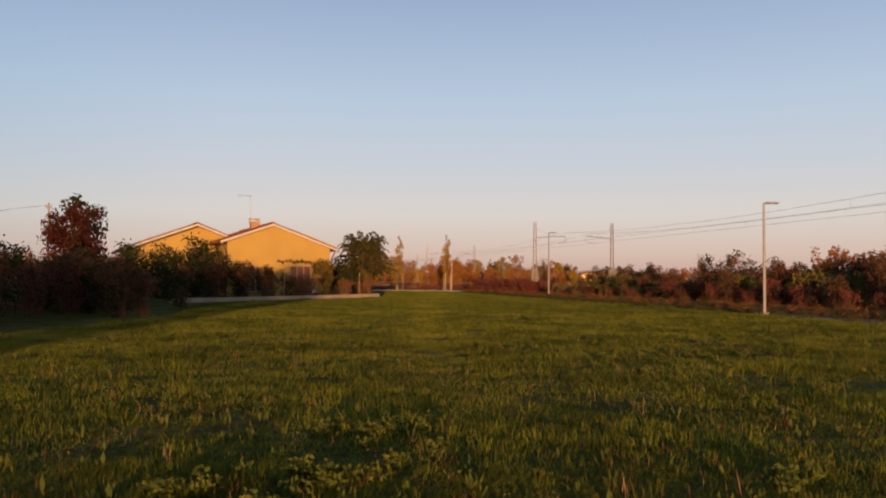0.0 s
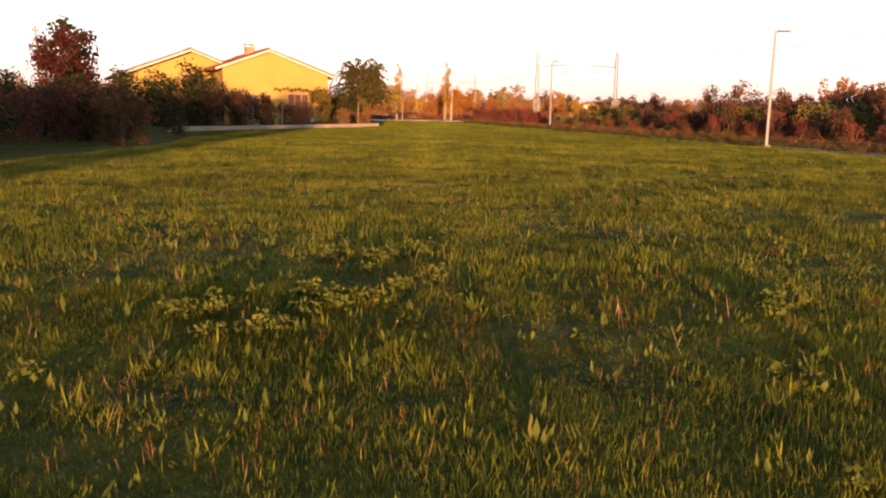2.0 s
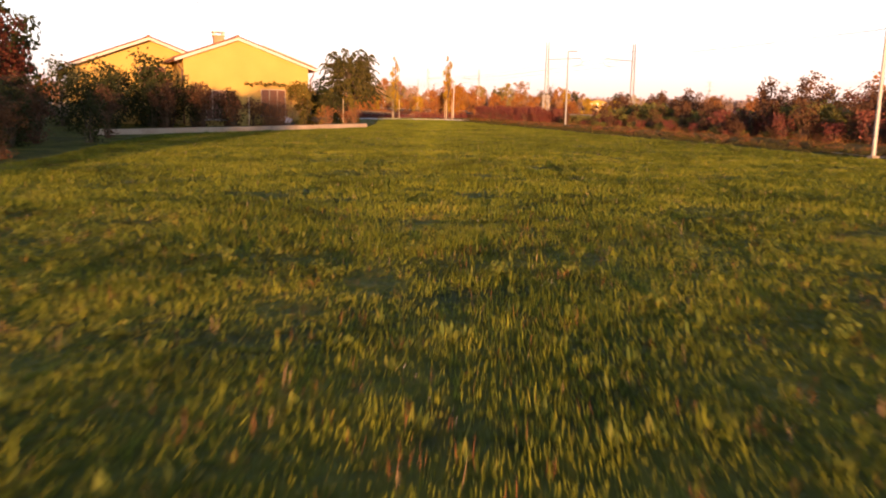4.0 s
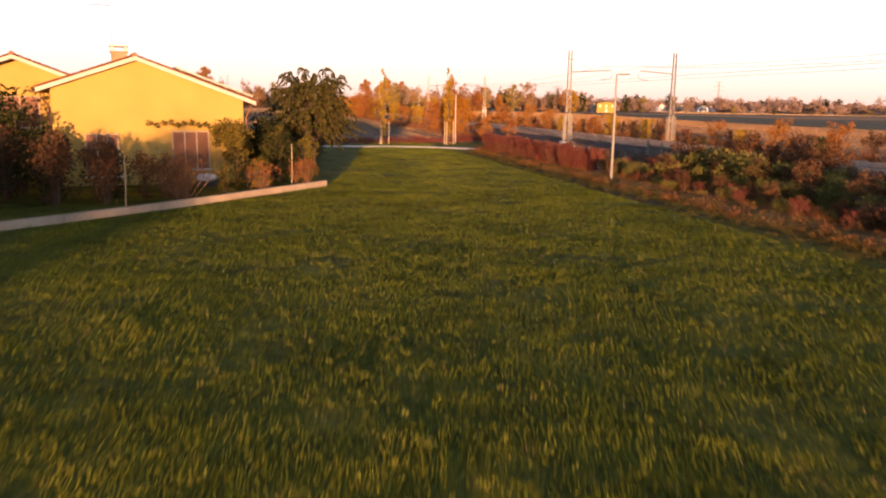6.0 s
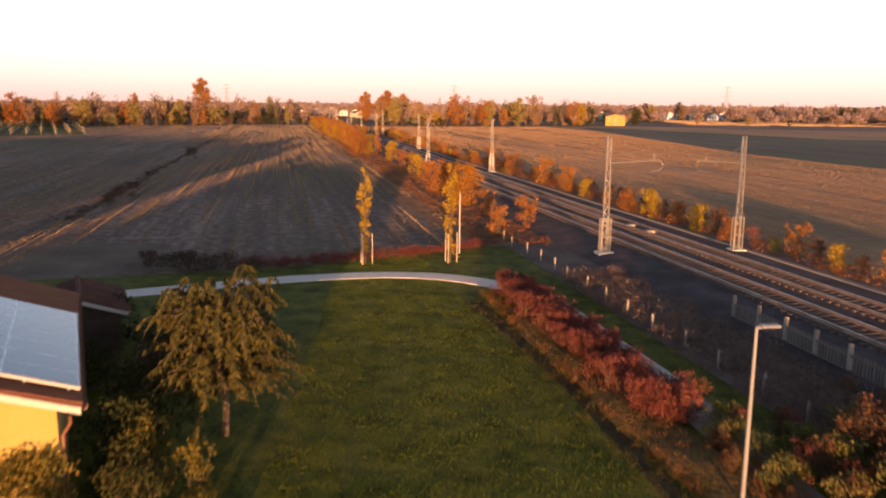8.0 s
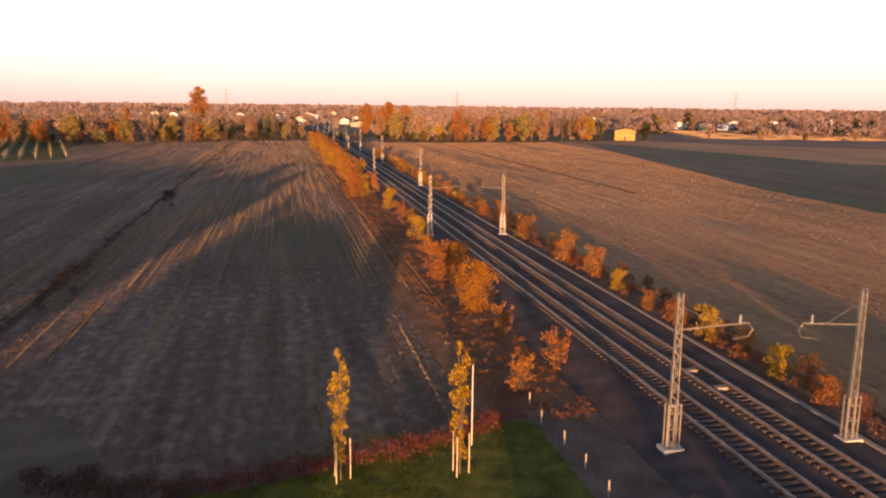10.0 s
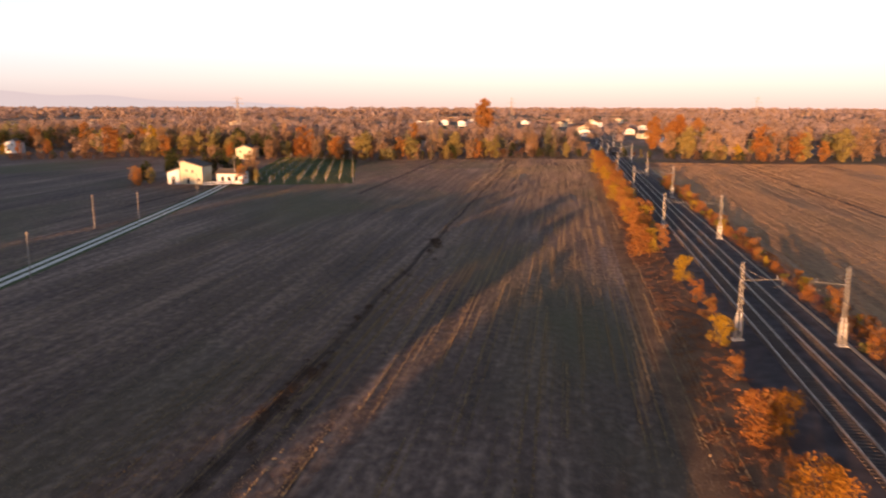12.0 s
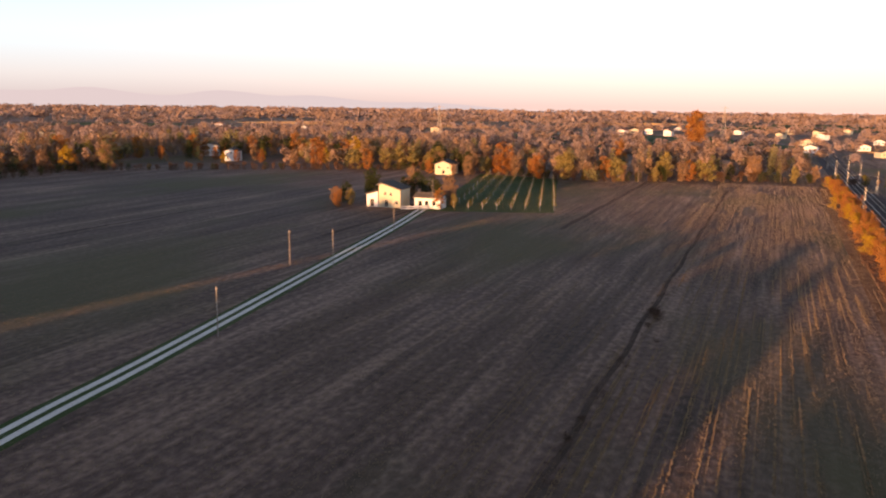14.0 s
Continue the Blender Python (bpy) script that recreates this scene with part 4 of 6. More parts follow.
# ---- catenary masts ----
def catenary_mast(s, q, side, h=8.2, arm=True):
    """A lattice mast; side is +1 where the track lies to its right."""
    x, y = at_rail(s, q)
    p = thing("catenary_mast", x, y, 0.05, math.degrees(math.atan2(RN[1], RN[0])), "pale lattice steel railway mast with cantilever arm", "railway mast", "catenary masts")
    part("footing", boxes(((0, 0, 0.12), (1.1, 0.9, 0.4)), bevel=0.03), M["post"], p)
    for e in (-1, 1):
        bm = bmesh.new()
        prism(bm, [(e * 0.19, 0.2), (e * 0.25, 0.2), (e * 0.15, h), (e * 0.11, h)], -0.09, 0.09)
        part("leg", bm, M["galv"], p)
    bm = bmesh.new()
    n = 20
    for k in range(n):
        za, zb = 0.4 + (h - 0.6) * k / n, 0.4 + (h - 0.6) * (k + 1) / n
        wa, wb = 0.21 - 0.085 * za / h, 0.21 - 0.085 * zb / h
        e = 1 if k % 2 else -1
        for yy in (-0.085, 0.085):
            tube(bm, [(-e * wa, yy, za), (e * wb, yy, zb)], 0.018, 0.018, 4)
    tagged(part("lacing", bm, M["galv"], p), kind="stuff")
    bm = bmesh.new()
    for a, b in ((-0.34, -0.16), (0.34, -0.16), (-0.34, 0.16), (0.34, 0.16), (0, -0.2)):
        box(bm, (a, b, 1.35), (0.07, 0.07, 2.5))
    for z in (0.5, 1.3, 2.1, 2.55):
        for b in (-0.16, 0.16):
            box(bm, (0, b, z), (0.7, 0.04, 0.06))
    part("guard", bm, M["galv"], p, "bolted steel stiffening round the foot")
    if q > 100:
        bm = bmesh.new()
        for e in (-1, 1):
            box(bm, (e * 0.2, 0, 2.1), (0.085, 0.2, 1.9))
        part("painted_band", bm, M["white_wall"], p, "white painted warning band")
    if arm:
        c = (TRACKS[0] if side > 0 else TRACKS[1]) - s
        bm = bmesh.new()
        tube(bm, [(0.1 * side, 0, 6.35), (c + 0.5 * side, 0, 6.55)], 0.04)
        tube(bm, [(0.1 * side, 0, 7.5), (c * 0.72, 0, 6.47)], 0.012, 0.012, 4)
        ar = part("arm", bm, M["galv"], p)
        bm = bmesh.new()
        for k in range(5):
            tube(bm, [(c, 0, 6.56 + k * 0.09), (c, 0, 6.6 + k * 0.09)], 0.075, 0.03, 8)
        part("insulator", bm, M["post"], ar, "ribbed insulator")
        bm = bmesh.new()
        tube(bm, [(c + 0.5 * side, 0, 6.5), (c + 0.72 * side, 0, 6.2), (c + 0.5 * side, 0, 5.85), (c - 0.35 * side, 0, 5.72)], 0.025)
        part("steady_arm", bm, M["galv"], ar)


for q in (-3.5, 61.0, 126.7, 190.0, 254, 318, 382, 446, 510):
    catenary_mast(22.9, q, 1)
    catenary_mast(32.55, q - 0.6, -1)

WQ = (-68, -3.5, 61.0, 126.7, 190.0, 254, 318, 382, 446, 510)
for s in TRACKS:
    w = thing("overhead_wire", 0, 0, 0, 0, "dark overhead contact and carrying wires above the track", "overhead line", "overhead lines")
    con, mes, line = bmesh.new(), bmesh.new(), []
    for a, b in zip(WQ, WQ[1:]):
        f = np.linspace(0, 1, 9)
        tube(con, [(*at_rail(s, a), 5.75), (*at_rail(s, b), 5.75)], 0.012, 0.012, 3)
        line += [(*at_rail(s, a + (b - a) * t), 6.95 - 3.2 * t * (1 - t)) for t in f[:-1]]
        for t in f[1:-1]:
            q = a + (b - a) * t
            tube(con, [(*at_rail(s, q), 5.75), (*at_rail(s, q), 6.95 - 3.2 * t * (1 - t))], 0.006, 0.006, 3)
    tube(mes, line, 0.012, 0.012, 3)
    part("contact_wire", con, M["wire"], w), part("carrying_wire", mes, M["wire"], w)

# cable trough beside the far track, posts and fences
bm = bmesh.new()
for k in range(120):
    box(bm, (0, 0, 0), (0.34, 1.96, 0.16), Matrix.Translation((*at_rail(33.3, 20 + 2 * k), 0.25)) @ Matrix.Rotation(math.atan2(RN[1], RN[0]), 4, "Z"), 0.015)
tagged(part("cable_trough", bm, M["old_post"], None), "line of pale concrete cable trough covers", "cable trough", kind="structure")

fence_post = thing("fence_post", *at_rail(17.9, 68.4), 0, 12, "short pale concrete boundary post", "post", "boundary posts")
part("shaft", boxes(((0, 0, 0.33), (0.085, 0.085, 0.86)), bevel=0.012), M["old_post"], fence_post)
part("top", boxes(((0, 0, 0.78), (0.06, 0.06, 0.05)), bevel=0.01), M["old_post"], fence_post)
for k in range(1, 24):
    copy_thing(fence_post, pose(*at_rail(17.95 + RNG.normal() * 0.1, 68.4 - k * 2.75), 0, RNG.normal() * 2, RNG.normal() * 2, 16))

sf = thing("slat_fence", 0, 0, 0, 0, "old pale concrete fence with upright slats", "fence")
FP = bpy.data.meshes.new("fence_upright")
bm = boxes(((0, 0, 0.6), (0.16, 0.16, 1.3)), bevel=0.02)
bm.to_mesh(FP), bm.free()
SL = bpy.data.meshes.new("slat")
bm = boxes(((0, 0, 0.52), (0.035, 0.075, 0.84)))
bm.to_mesh(SL), bm.free()
FP.materials.append(M["old_post"]), SL.materials.append(M["old_fence"])
for k in range(16):
    q = 44.6 - k * 2.0
    o = part_me("upright", FP, None, sf)
    o.matrix_basis = pose(*at_rail(22.6, q), 0, 0, 0, 16.7)
    for j in range(1, 11):
        o = part_me("slat", SL, None, sf)
        o.matrix_basis = pose(*at_rail(22.6, q - j * 2.0 / 11), 0, RNG.normal(), 0, 16.7)
    bm = bmesh.new()
    for z in (0.2, 0.8):
        box(bm, (0, 0, z), (0.05, 1.84, 0.07), Matrix.Translation((*at_rail(22.54, q - 1), 0)) @ Matrix.Rotation(radians(16.7), 4, "Z"))
    part("crossbar", bm, M["old_fence"], sf)

for x, y in ((7.9, 76.5), (9.0, 73.5)):
    tb = thing("track_box", x, y, 0.36, 16.7, "small pale equipment box between the rails", "track box", "track boxes")
    part("body", boxes(((0, 0, 0.1), (0.7, 0.4, 0.22)), bevel=0.02), M["old_post"], tb)
    part("lid", boxes(((0, 0, 0.22), (0.76, 0.46, 0.04)), bevel=0.01), M["old_post"], tb)

# ---- plants of the garden and the lawn ----
plant("maroon", -26.0, 17.1, 0.88, 1.2)
# stands hidden behind the plum tree, added to widen the houses' shade
plant("t_dark", -29.8, 24.5, 0.64, label="dark tree hidden behind the plum tree, added for its shade", group="garden trees")
plant("dark", -20.3, 22.3, 1.75, label="large dark evergreen shrub before the second house")
plant("dark", -18.3, 21.0, 1.3)
def frond_tree(x, y, h, reach, fronds, seed):
    """A garden tree whose long compound leaves arch out and hang."""
    rng = np.random.default_rng(seed)
    p = thing("garden_tree", x, y, 0, 0, "garden tree with long arching olive and rusty fronds", "tree")
    bm = bmesh.new()
    tube(bm, [(0, 0, -0.1), (0.08, 0.03, 0.3 * h), (-0.05, 0.08, 0.55 * h), (0.05, 0.05, 0.8 * h)], 0.13, 0.05, 8)
    part("trunk", bm, M["bark"], p)
    bm, V = bmesh.new(), []
    for k in range(fronds):
        a, f = rng.random() * 6.283, rng.random()
        r0, r1 = rng.uniform(0.0, 0.35) * reach, reach * rng.uniform(0.4, 1.02) * (1 - 0.3 * f)
        z0, lift, fall = h * (0.34 + 0.5 * f), h * rng.uniform(0.14, 0.36) * (0.6 + 0.6 * f), h * rng.uniform(0.06, 0.3)
        pts = []
        for t in np.linspace(0, 1, 6):
            r = r0 * min(1, t * 3) + (r1 - r0) * t
            pts.append((r * math.cos(a), r * math.sin(a), z0 + lift * math.sin(t * 1.9) - fall * t**2.4))
        tube(bm, [(0, 0, z0 - 0.25)] + pts[1:], 0.018, 0.005, 3)
        n = 34
        for i in range(n):
            t = 0.28 + 0.72 * i / n
            j = min(4, int(t * 5))
            c = Vector(pts[j]).lerp(Vector(pts[j + 1]), t * 5 - j)
            out = Vector((math.cos(a), math.sin(a), 0))
            side = Vector((-math.sin(a), math.cos(a), 0)) * (1 if i % 2 else -1)
            d = (side * rng.uniform(0.5, 1.0) + out * rng.uniform(0.1, 0.6) + Vector((0, 0, -rng.uniform(0.4, 1.3)))).normalized()
            L = 0.21 * rng.uniform(0.6, 1.2) * (1.15 - 0.5 * abs(t - 0.6))
            w = d.cross(Vector(rng.normal(size=3))).normalized() * L * 0.2
            V += [tuple(c), tuple(c + d * L * 0.45 + w), tuple(c + d * L), tuple(c + d * L * 0.45 - w)]
    tagged(part("branchwork", bm, M["bark"], p), kind="stuff")
    part_me("crown", mesh_np("frond_leaves", V, np.arange(len(V)).reshape(-1, 4)), M["l_frond"], p)


frond_tree(-10.7, 33.5, 4.5, 3.0, 300, 61)
for k in range(8):
    plant("dark", -10.4 - 0.5 * k + RNG.normal() * 0.3, 27.6 + 0.95 * k, RNG.uniform(0.8, 1.2))
plant("olive", -11.2, 29.4, 1.0, 1.0)
plant("olive", -11.9, 25.6, 1.15, 0.8)
plant("olive", -9.8, 29.0, 0.7, 1.2)
for x, y, s in ((-11.9, 20.1, 1.3), (-12.8, 20.9, 1.1)):
    plant("pale_twigs", x, y, s)
for x, y, s in ((-12.1, 20.4, 0.9), (-10.0, 22.9, 0.95), (-12.6, 21.3, 1.0), (-8.9, 25.4, 0.95), (-9.6, 26.3, 0.8), (-14.0, 18.8, 1.2)):
    plant("dry", x, y, s)
for x, y, s in ((-15.0, 20.6, 0.85), (-16.2, 19.0, 0.95), (-17.6, 17.2, 1.0), (-18.6, 15.2, 1.1), (-19.6, 21.5, 1.35), (-21.5, 20.0, 1.5), (-23.5, 19.0, 1.5), (-20.8, 16.8, 1.2), (-13.4, 22.4, 0.6)):
    plant("dark", x, y, s)
for x, y, s in ((-14.4, 19.6, 0.9), (-15.4, 18.2, 1.0), (-16.6, 20.4, 1.0), (-13.6, 20.8, 0.7), (-17.8, 19.2, 1.05), (-16.2, 15.6, 0.9)):
    plant('brownhedge', x, y, s)
for x, y, s in ((-11.2, 22.3, 0.5), (-10.6, 24.6, 0.55)):
    plant("olive", x, y, s)
cover = thing("plastic_cover", -12.9, 24.8, 0, 25, "crumpled white plastic cover over garden things", "garden cover")
bm = bmesh.new()
bmesh.ops.create_icosphere(bm, subdivisions=3, radius=0.36, matrix=Matrix.Translation((0, 0, 0.34)) @ Matrix.Diagonal((1.2, 0.7, 0.55, 1)))
for v in bm.verts:
    v.co += v.co.normalized() * 0.09 * noise.noise(v.co * 5.0)
    v.co.z = max(v.co.z, 0.2)
part("sheet", bm, M["plastic_white"], cover)
part("crate", boxes(((0.05, 0.05, 0.15), (0.9, 0.55, 0.3)), bevel=0.02), M["plastic_dark"], cover, "dark crate")
barrow = thing("wheelbarrow", -10.9, 25.0, 0, 70, "dark garden wheelbarrow standing against the wall", "wheelbarrow")
bm = bmesh.new()
prism(bm, [(-0.45, 0.62), (0.5, 0.62), (0.32, 0.3), (-0.25, 0.3)], -0.3, 0.3)
part("tray", bm, M["plastic_dark"], barrow)
for e in (-0.22, 0.22):
    bm = bmesh.new()
    tube(bm, [(0.55, e * 0.4, 0.2), (0.0, e, 0.3), (-0.9, e * 1.2, 0.55)], 0.02)
    part("handle", bm, M["dark_frame"], barrow)
    part("leg", boxes(((-0.3, e, 0.15), (0.03, 0.03, 0.32))), M["dark_frame"], barrow)
bm = bmesh.new()
bmesh.ops.create_cone(bm, cap_ends=True, segments=16, radius1=0.2, radius2=0.2, depth=0.08, matrix=Matrix.Translation((0.6, 0, 0.2)) @ Matrix.Rotation(math.pi / 2, 4, "X"))
part("wheel", bm, M["plastic_dark"], barrow)
for x, y in ((-9.7, 25.9), (-12.9, 17.9)):
    cane = thing("garden_cane", x, y, 0, 0, "thin pale garden cane", "cane", "garden canes")
    bm = bmesh.new()
    tube(bm, [(0, 0, -0.1), (0.03, 0.02, 0.9), (0.02, 0.05, 1.7)], 0.018, 0.012)
    part("shaft", bm, M["stake"], cane)
    part("knob", boxes(((0.02, 0.05, 1.71), (0.03, 0.03, 0.03)), bevel=0.008), M["stake"], cane)
# dark undergrowth between house and shed
for k in range(16):
    plant(("dark", "scrub")[k % 2], -12.5 - 6.5 * RNG.random(), 35 + 8.5 * RNG.random(), RNG.uniform(0.7, 1.1), group="garden shrubs", label="dark shaded garden shrub")
# the overgrown hedge at the lawn's edge
for k in range(60):
    f = k / 59
    x, y = -10.9 - 6.5 * max(0, f - 0.6) - RNG.random() * 6.5, -17 + 23 * f + RNG.normal() * 0.6
    plant(("brownhedge", "dark", "brownhedge", "red")[k % 4], x, y, RNG.uniform(0.55, 0.8) + 0.03 * (-10.9 - x))
for k in range(30):
    plant(("dark", "brownhedge")[k % 2], -16 - RNG.random() * 12, -8 + 20 * RNG.random(), RNG.uniform(0.8, 1.25))
# unseen row behind the start, added to shade the lawn's left side and hedge
for k in range(20):
    x = -34 + 29 * k / 19
    plant(("dark", "brownhedge")[k % 2], x, -54 + RNG.normal() * 1.2, RNG.uniform(1.6, 1.95), 1.35, label="unseen tall shrub added to shade the hedge and meadow", group="hedge closing the meadow")
for x, y in ((-11.3, 60.4), (-5.9, 61.6)):
    plant("poplar", x, y, 0.92 if y < 61 else 0.95)
    for a in (0.3, 2.4, 4.5):
        st = thing("tree_stake", x + 0.45 * math.cos(a), y + 0.45 * math.sin(a), 0, 0, "pale wooden stake beside a young poplar", "stake", "tree stakes")
        bm = bmesh.new()
        tube(bm, [(0, 0, -0.1), (0.01, 0, 1.1), (0, 0.01, 2.0)], 0.035, 0.03, 8)
        part("shaft", bm, M["stake"], st)
        part("tie", boxes(((0, 0, 1.7), (0.09, 0.09, 0.05))), M["twig"], st)
wp = thing("marker_post", -5.5, 64.8, 0, 0, "tall thin white marker post on the lawn", "post")
bm = bmesh.new()
tube(bm, [(0, 0, -0.1), (0, 0, 4.3)], 0.04, 0.035, 8)
part("shaft", bm, M["trim"], wp)

# hedge between lawn and path: red shrubs, then low growth
for k in range(44):
    q = 33.5 + 18.5 * k / 43
    for s in (12.9, 13.6, 14.15):
        x, y = at_rail(s + RNG.normal() * 0.2, q + RNG.normal() * 0.4)
        plant("red", x, y, RNG.uniform(0.5, 0.74), z=0.18 if s < 13.2 else 0.02)
plant("dark", *at_rail(14.0, 51.8), 0.5)
plant("bramble", *at_rail(14.3, 51.2), 0.55)
# thicket between path and fence
for k in range(110):
    q = -30 + 60 * (k + RNG.random()) / 110
    low = q > 8
    s = RNG.uniform(15.7, 19.8) if q > 0 else RNG.uniform(14.5, 20.5)
    x, y = at_rail(s, q)
    if low:
        plant("bramble", x, y, RNG.uniform(0.45, 0.85))
    else:
        plant(("brownhedge", "bramble", "brownhedge", "red")[k % 4], x, y, RNG.uniform(0.9, 1.2))
for k in range(12):
    x, y = at_rail(18 + 3.0 * RNG.random(), -34 + 22 * RNG.random())
    plant(("brownhedge", "red")[k % 2], x, y, RNG.uniform(1.0, 1.3))
for k in range(46):
    x, y = at_rail(RNG.uniform(16.2, 20.6), 2 + 30 * (k + RNG.random()) / 46)
    plant(("brownhedge", "red", "bramble")[k % 3], x, y, RNG.uniform(0.55, 0.8))
for x, y, sc in ((11.6, 32.2, 0.8), (11.9, 30.0, 0.8), (10.2, 30.0, 0.7), (12.8, 28.0, 0.9), (9.9, 38.6, 0.4)):
    plant("brownhedge", x, y, sc, label="rust-brown bush in the bramble thicket")

for k in range(16):
    x, y = at_rail(RNG.uniform(16.0, 18.6), 21 + 9 * (k + RNG.random()) / 16)
    plant(("bramble", "bramble", "brownhedge")[k % 3], x, y, RNG.uniform(0.85, 1.1), label="tall bramble bush beside the path")

for k in range(64):
    q = -30 + 43 * (k + RNG.random()) / 64
    plant(("red", "brownhedge", "red", "scrub")[k % 4], *at_rail(RNG.uniform(13.2, 14.3), q), RNG.uniform(0.5, 0.8), label="dull purple-brown shrub of the hedge by the path", group="hedge shrubs")
for k in range(36):
    q = -28 + 40 * (k + RNG.random()) / 36
    plant(("bramble", "bramble", "brownhedge")[k % 3], *at_rail(RNG.uniform(15.0, 17.5), q), RNG.uniform(0.85, 1.1), 1.1, label="dense dark bush of the hedge thicket", group="bramble thicket")

for k in range(46):
    q = 6 + 26 * (k + RNG.random()) / 46
    plant(("bramble", "red", "brownhedge")[k % 3], *at_rail(RNG.uniform(13.1, 14.2), q), RNG.uniform(0.26, 0.46), label="low weedy shrub beside the path", group="hedge shrubs")
for k in range(20):
    plant(("bramble", "bramble", "red", "brownhedge")[k % 4], *at_rail(RNG.uniform(14.2, 17.4), RNG.uniform(25, 34.5)), RNG.uniform(0.42, 0.62), label="sprawling bramble round the street lamp", group="bramble thicket")
for k in range(22):
    q = 8 + 20 * (k + RNG.random()) / 22
    plant(("bramble", "bramble", "brownhedge")[k % 3], *at_rail(RNG.uniform(14.9, 16.2), q), RNG.uniform(0.5, 0.75), label="sprawling bramble at the edge of the path", group="bramble thicket")

# bushes along the railway
for x, y, kind, s in ((-6.7, 91.5, "amber", 1.4), (-10.9, 103.3, "orange", 1.25), (-9.4, 105, "amber", 1.15), (-15.8, 126, "yellow", 1.15), (-23.9, 154.2, "yellow", 1.35), (-4.3, 84.8, "orange2", 0.75), (-0.7, 77.2, "orange2", 0.85), (-3.0, 72.5, "orange2", 0.8), (-8.3, 98, "orange2", 0.6), (-13.5, 116, "orange2", 0.8), (-18, 135, "orange2", 0.9), (-20.5, 143, "orange2", 0.9)):
    plant(kind, x, y, s)
for k in range(60):
    q = 172 + 3.9 * k
    x, y = at_rail(19.2 + RNG.normal() * 1.1, q)
    plant(("orange", "yellow", "orange2")[k % 3], x, y, RNG.uniform(1.2, 1.75))
for x, y, kind, s in ((10.9, 84.9, "yellow", 1.0), (9.5, 88.9, "orange", 0.75), (8.0, 93, "orange2", 0.6), (6.3, 100.4, "yellow", 0.8), (4.7, 106.6, "orange", 1.0), (2.3, 113.2, "orange", 1.15), (13.4, 83.2, "orange2", 0.5)):
    plant(kind, x, y, s)
for k in range(112):
    q = 40 + 2.3 * k
    if 76 < q < 118:
        continue
    x, y = at_rail(35.7 + RNG.normal() * 0.7, q)
    plant(("brownhedge", "orange2", "bramble", "red", "orange", "brownhedge", "yellow")[k % 7], x, y, RNG.uniform(0.55, 1.05))
for k in range(16):
    x, y = at_rail(35.9 + RNG.normal() * 0.5, 77 + 2.6 * k)
    plant(("brownhedge", "red")[k % 2], x, y, RNG.uniform(0.5, 0.95), label="low rusty shrub beside the railway", group="bushes along the railway")
for k in range(20):
    x, y = at_rail(36 + RNG.random() * 3, -30 + 70 * RNG.random())
    plant(("brownhedge", "orange2")[k % 2], x, y, RNG.uniform(0.9, 1.3))

# ---- far buildings ----
W = M["white_wall"]
house("two-storey cream farmhouse with long sloping dark roof", -179, 225, 20, -1.2, 5.6, 7.5, 7.3, 0.3, 0.5, M["cream_wall"], M["grey_roof"], [(0.4, 1.2, 3.6, 4.6), (2.2, 3.0, 3.4, 4.4), (3.9, 4.9, 0.9, 2.1), (0.6, 1.7, 0.1, 2.2)], 0)
house("low white lean-to annexe against the farmhouse", -180.3, 224.3, 20, -3.6, -0.02, 6.5, 5.0, 0.3, 0.25, W, M["grey_roof"], [(-2.5, -1.2, 0.1, 2.4)], 0)
house("low white garage wing with dark hipped roof", -164.6, 235.5, 110, -2.6, 2.6, 8.0, 4.3, 0.36, 0.4, W, M["grey_roof"], [], 0, side_windows=[(-2.62, 2.0, 1.0, 2.2), (-2.62, 4.2, 1.0, 2.2), (-2.62, 6.2, 0.1, 2.2)])
gf = thing("garden_fence", -171.2, 224.6, 0, 55, "low white garden fence before the farmhouse", "fence")
for k in range(5):
    part("fence_post", boxes(((k * 1.9, 0, 0.5), (0.2, 0.2, 1.2)), bevel=0.02), M["white_wall"], gf)
for k in range(4):
    part("fence_panel", boxes(((k * 1.9 + 0.95, 0, 0.85), (1.7, 0.08, 0.3)), ((k * 1.9 + 0.95, 0, 0.3), (1.7, 0.08, 0.3))), M["white_wall"], gf)
house("two-storey cream house among trees", -236, 322, 20, -3.9, 3.9, 8, 6.2, 0.36, 0.5, M["cream_wall"], M["grey_roof"], [(-2.6, -1.6, 2.6, 3.7), (1.6, 2.6, 2.6, 3.7), (-0.6, 0.6, 0.2, 2.2)], 0)
house("white gabled house at the wood's edge", -362, 303, 40, -3.4, 3.4, 9, 7.0, 0.5, 0.4, W, M["grey_roof"], [(-2.4, -1.2, 1, 2.4), (-0.5, 0.5, 3.6, 4.7), (1.2, 2.4, 1, 2.4)], 0)
house("grey-white two-storey house at the wood's edge", -404, 318, 34, -5.0, 5.0, 9, 7.2, 0.2, 0.4, W, M["grey_roof"], [(-4, -2.5, 3.8, 5.2), (-0.8, 0.8, 3.8, 5.2), (2.5, 4, 3.8, 5.2), (-4, -2.5, 0.9, 2.4), (2.5, 4, 0.9, 2.4)], 0)
house("yellow house beyond the fields", 53, 442, 0, -5.2, 5.2, 9, 6.4, 0.22, 0.5, M["ochre_wall"], M["grey_roof"], [(-4.0, -2.8, 3.0, 4.2), (-0.6, 0.6, 3.0, 4.2), (2.8, 4.0, 3.0, 4.2), (-0.7, 0.7, 0.1, 2.2)], 0)
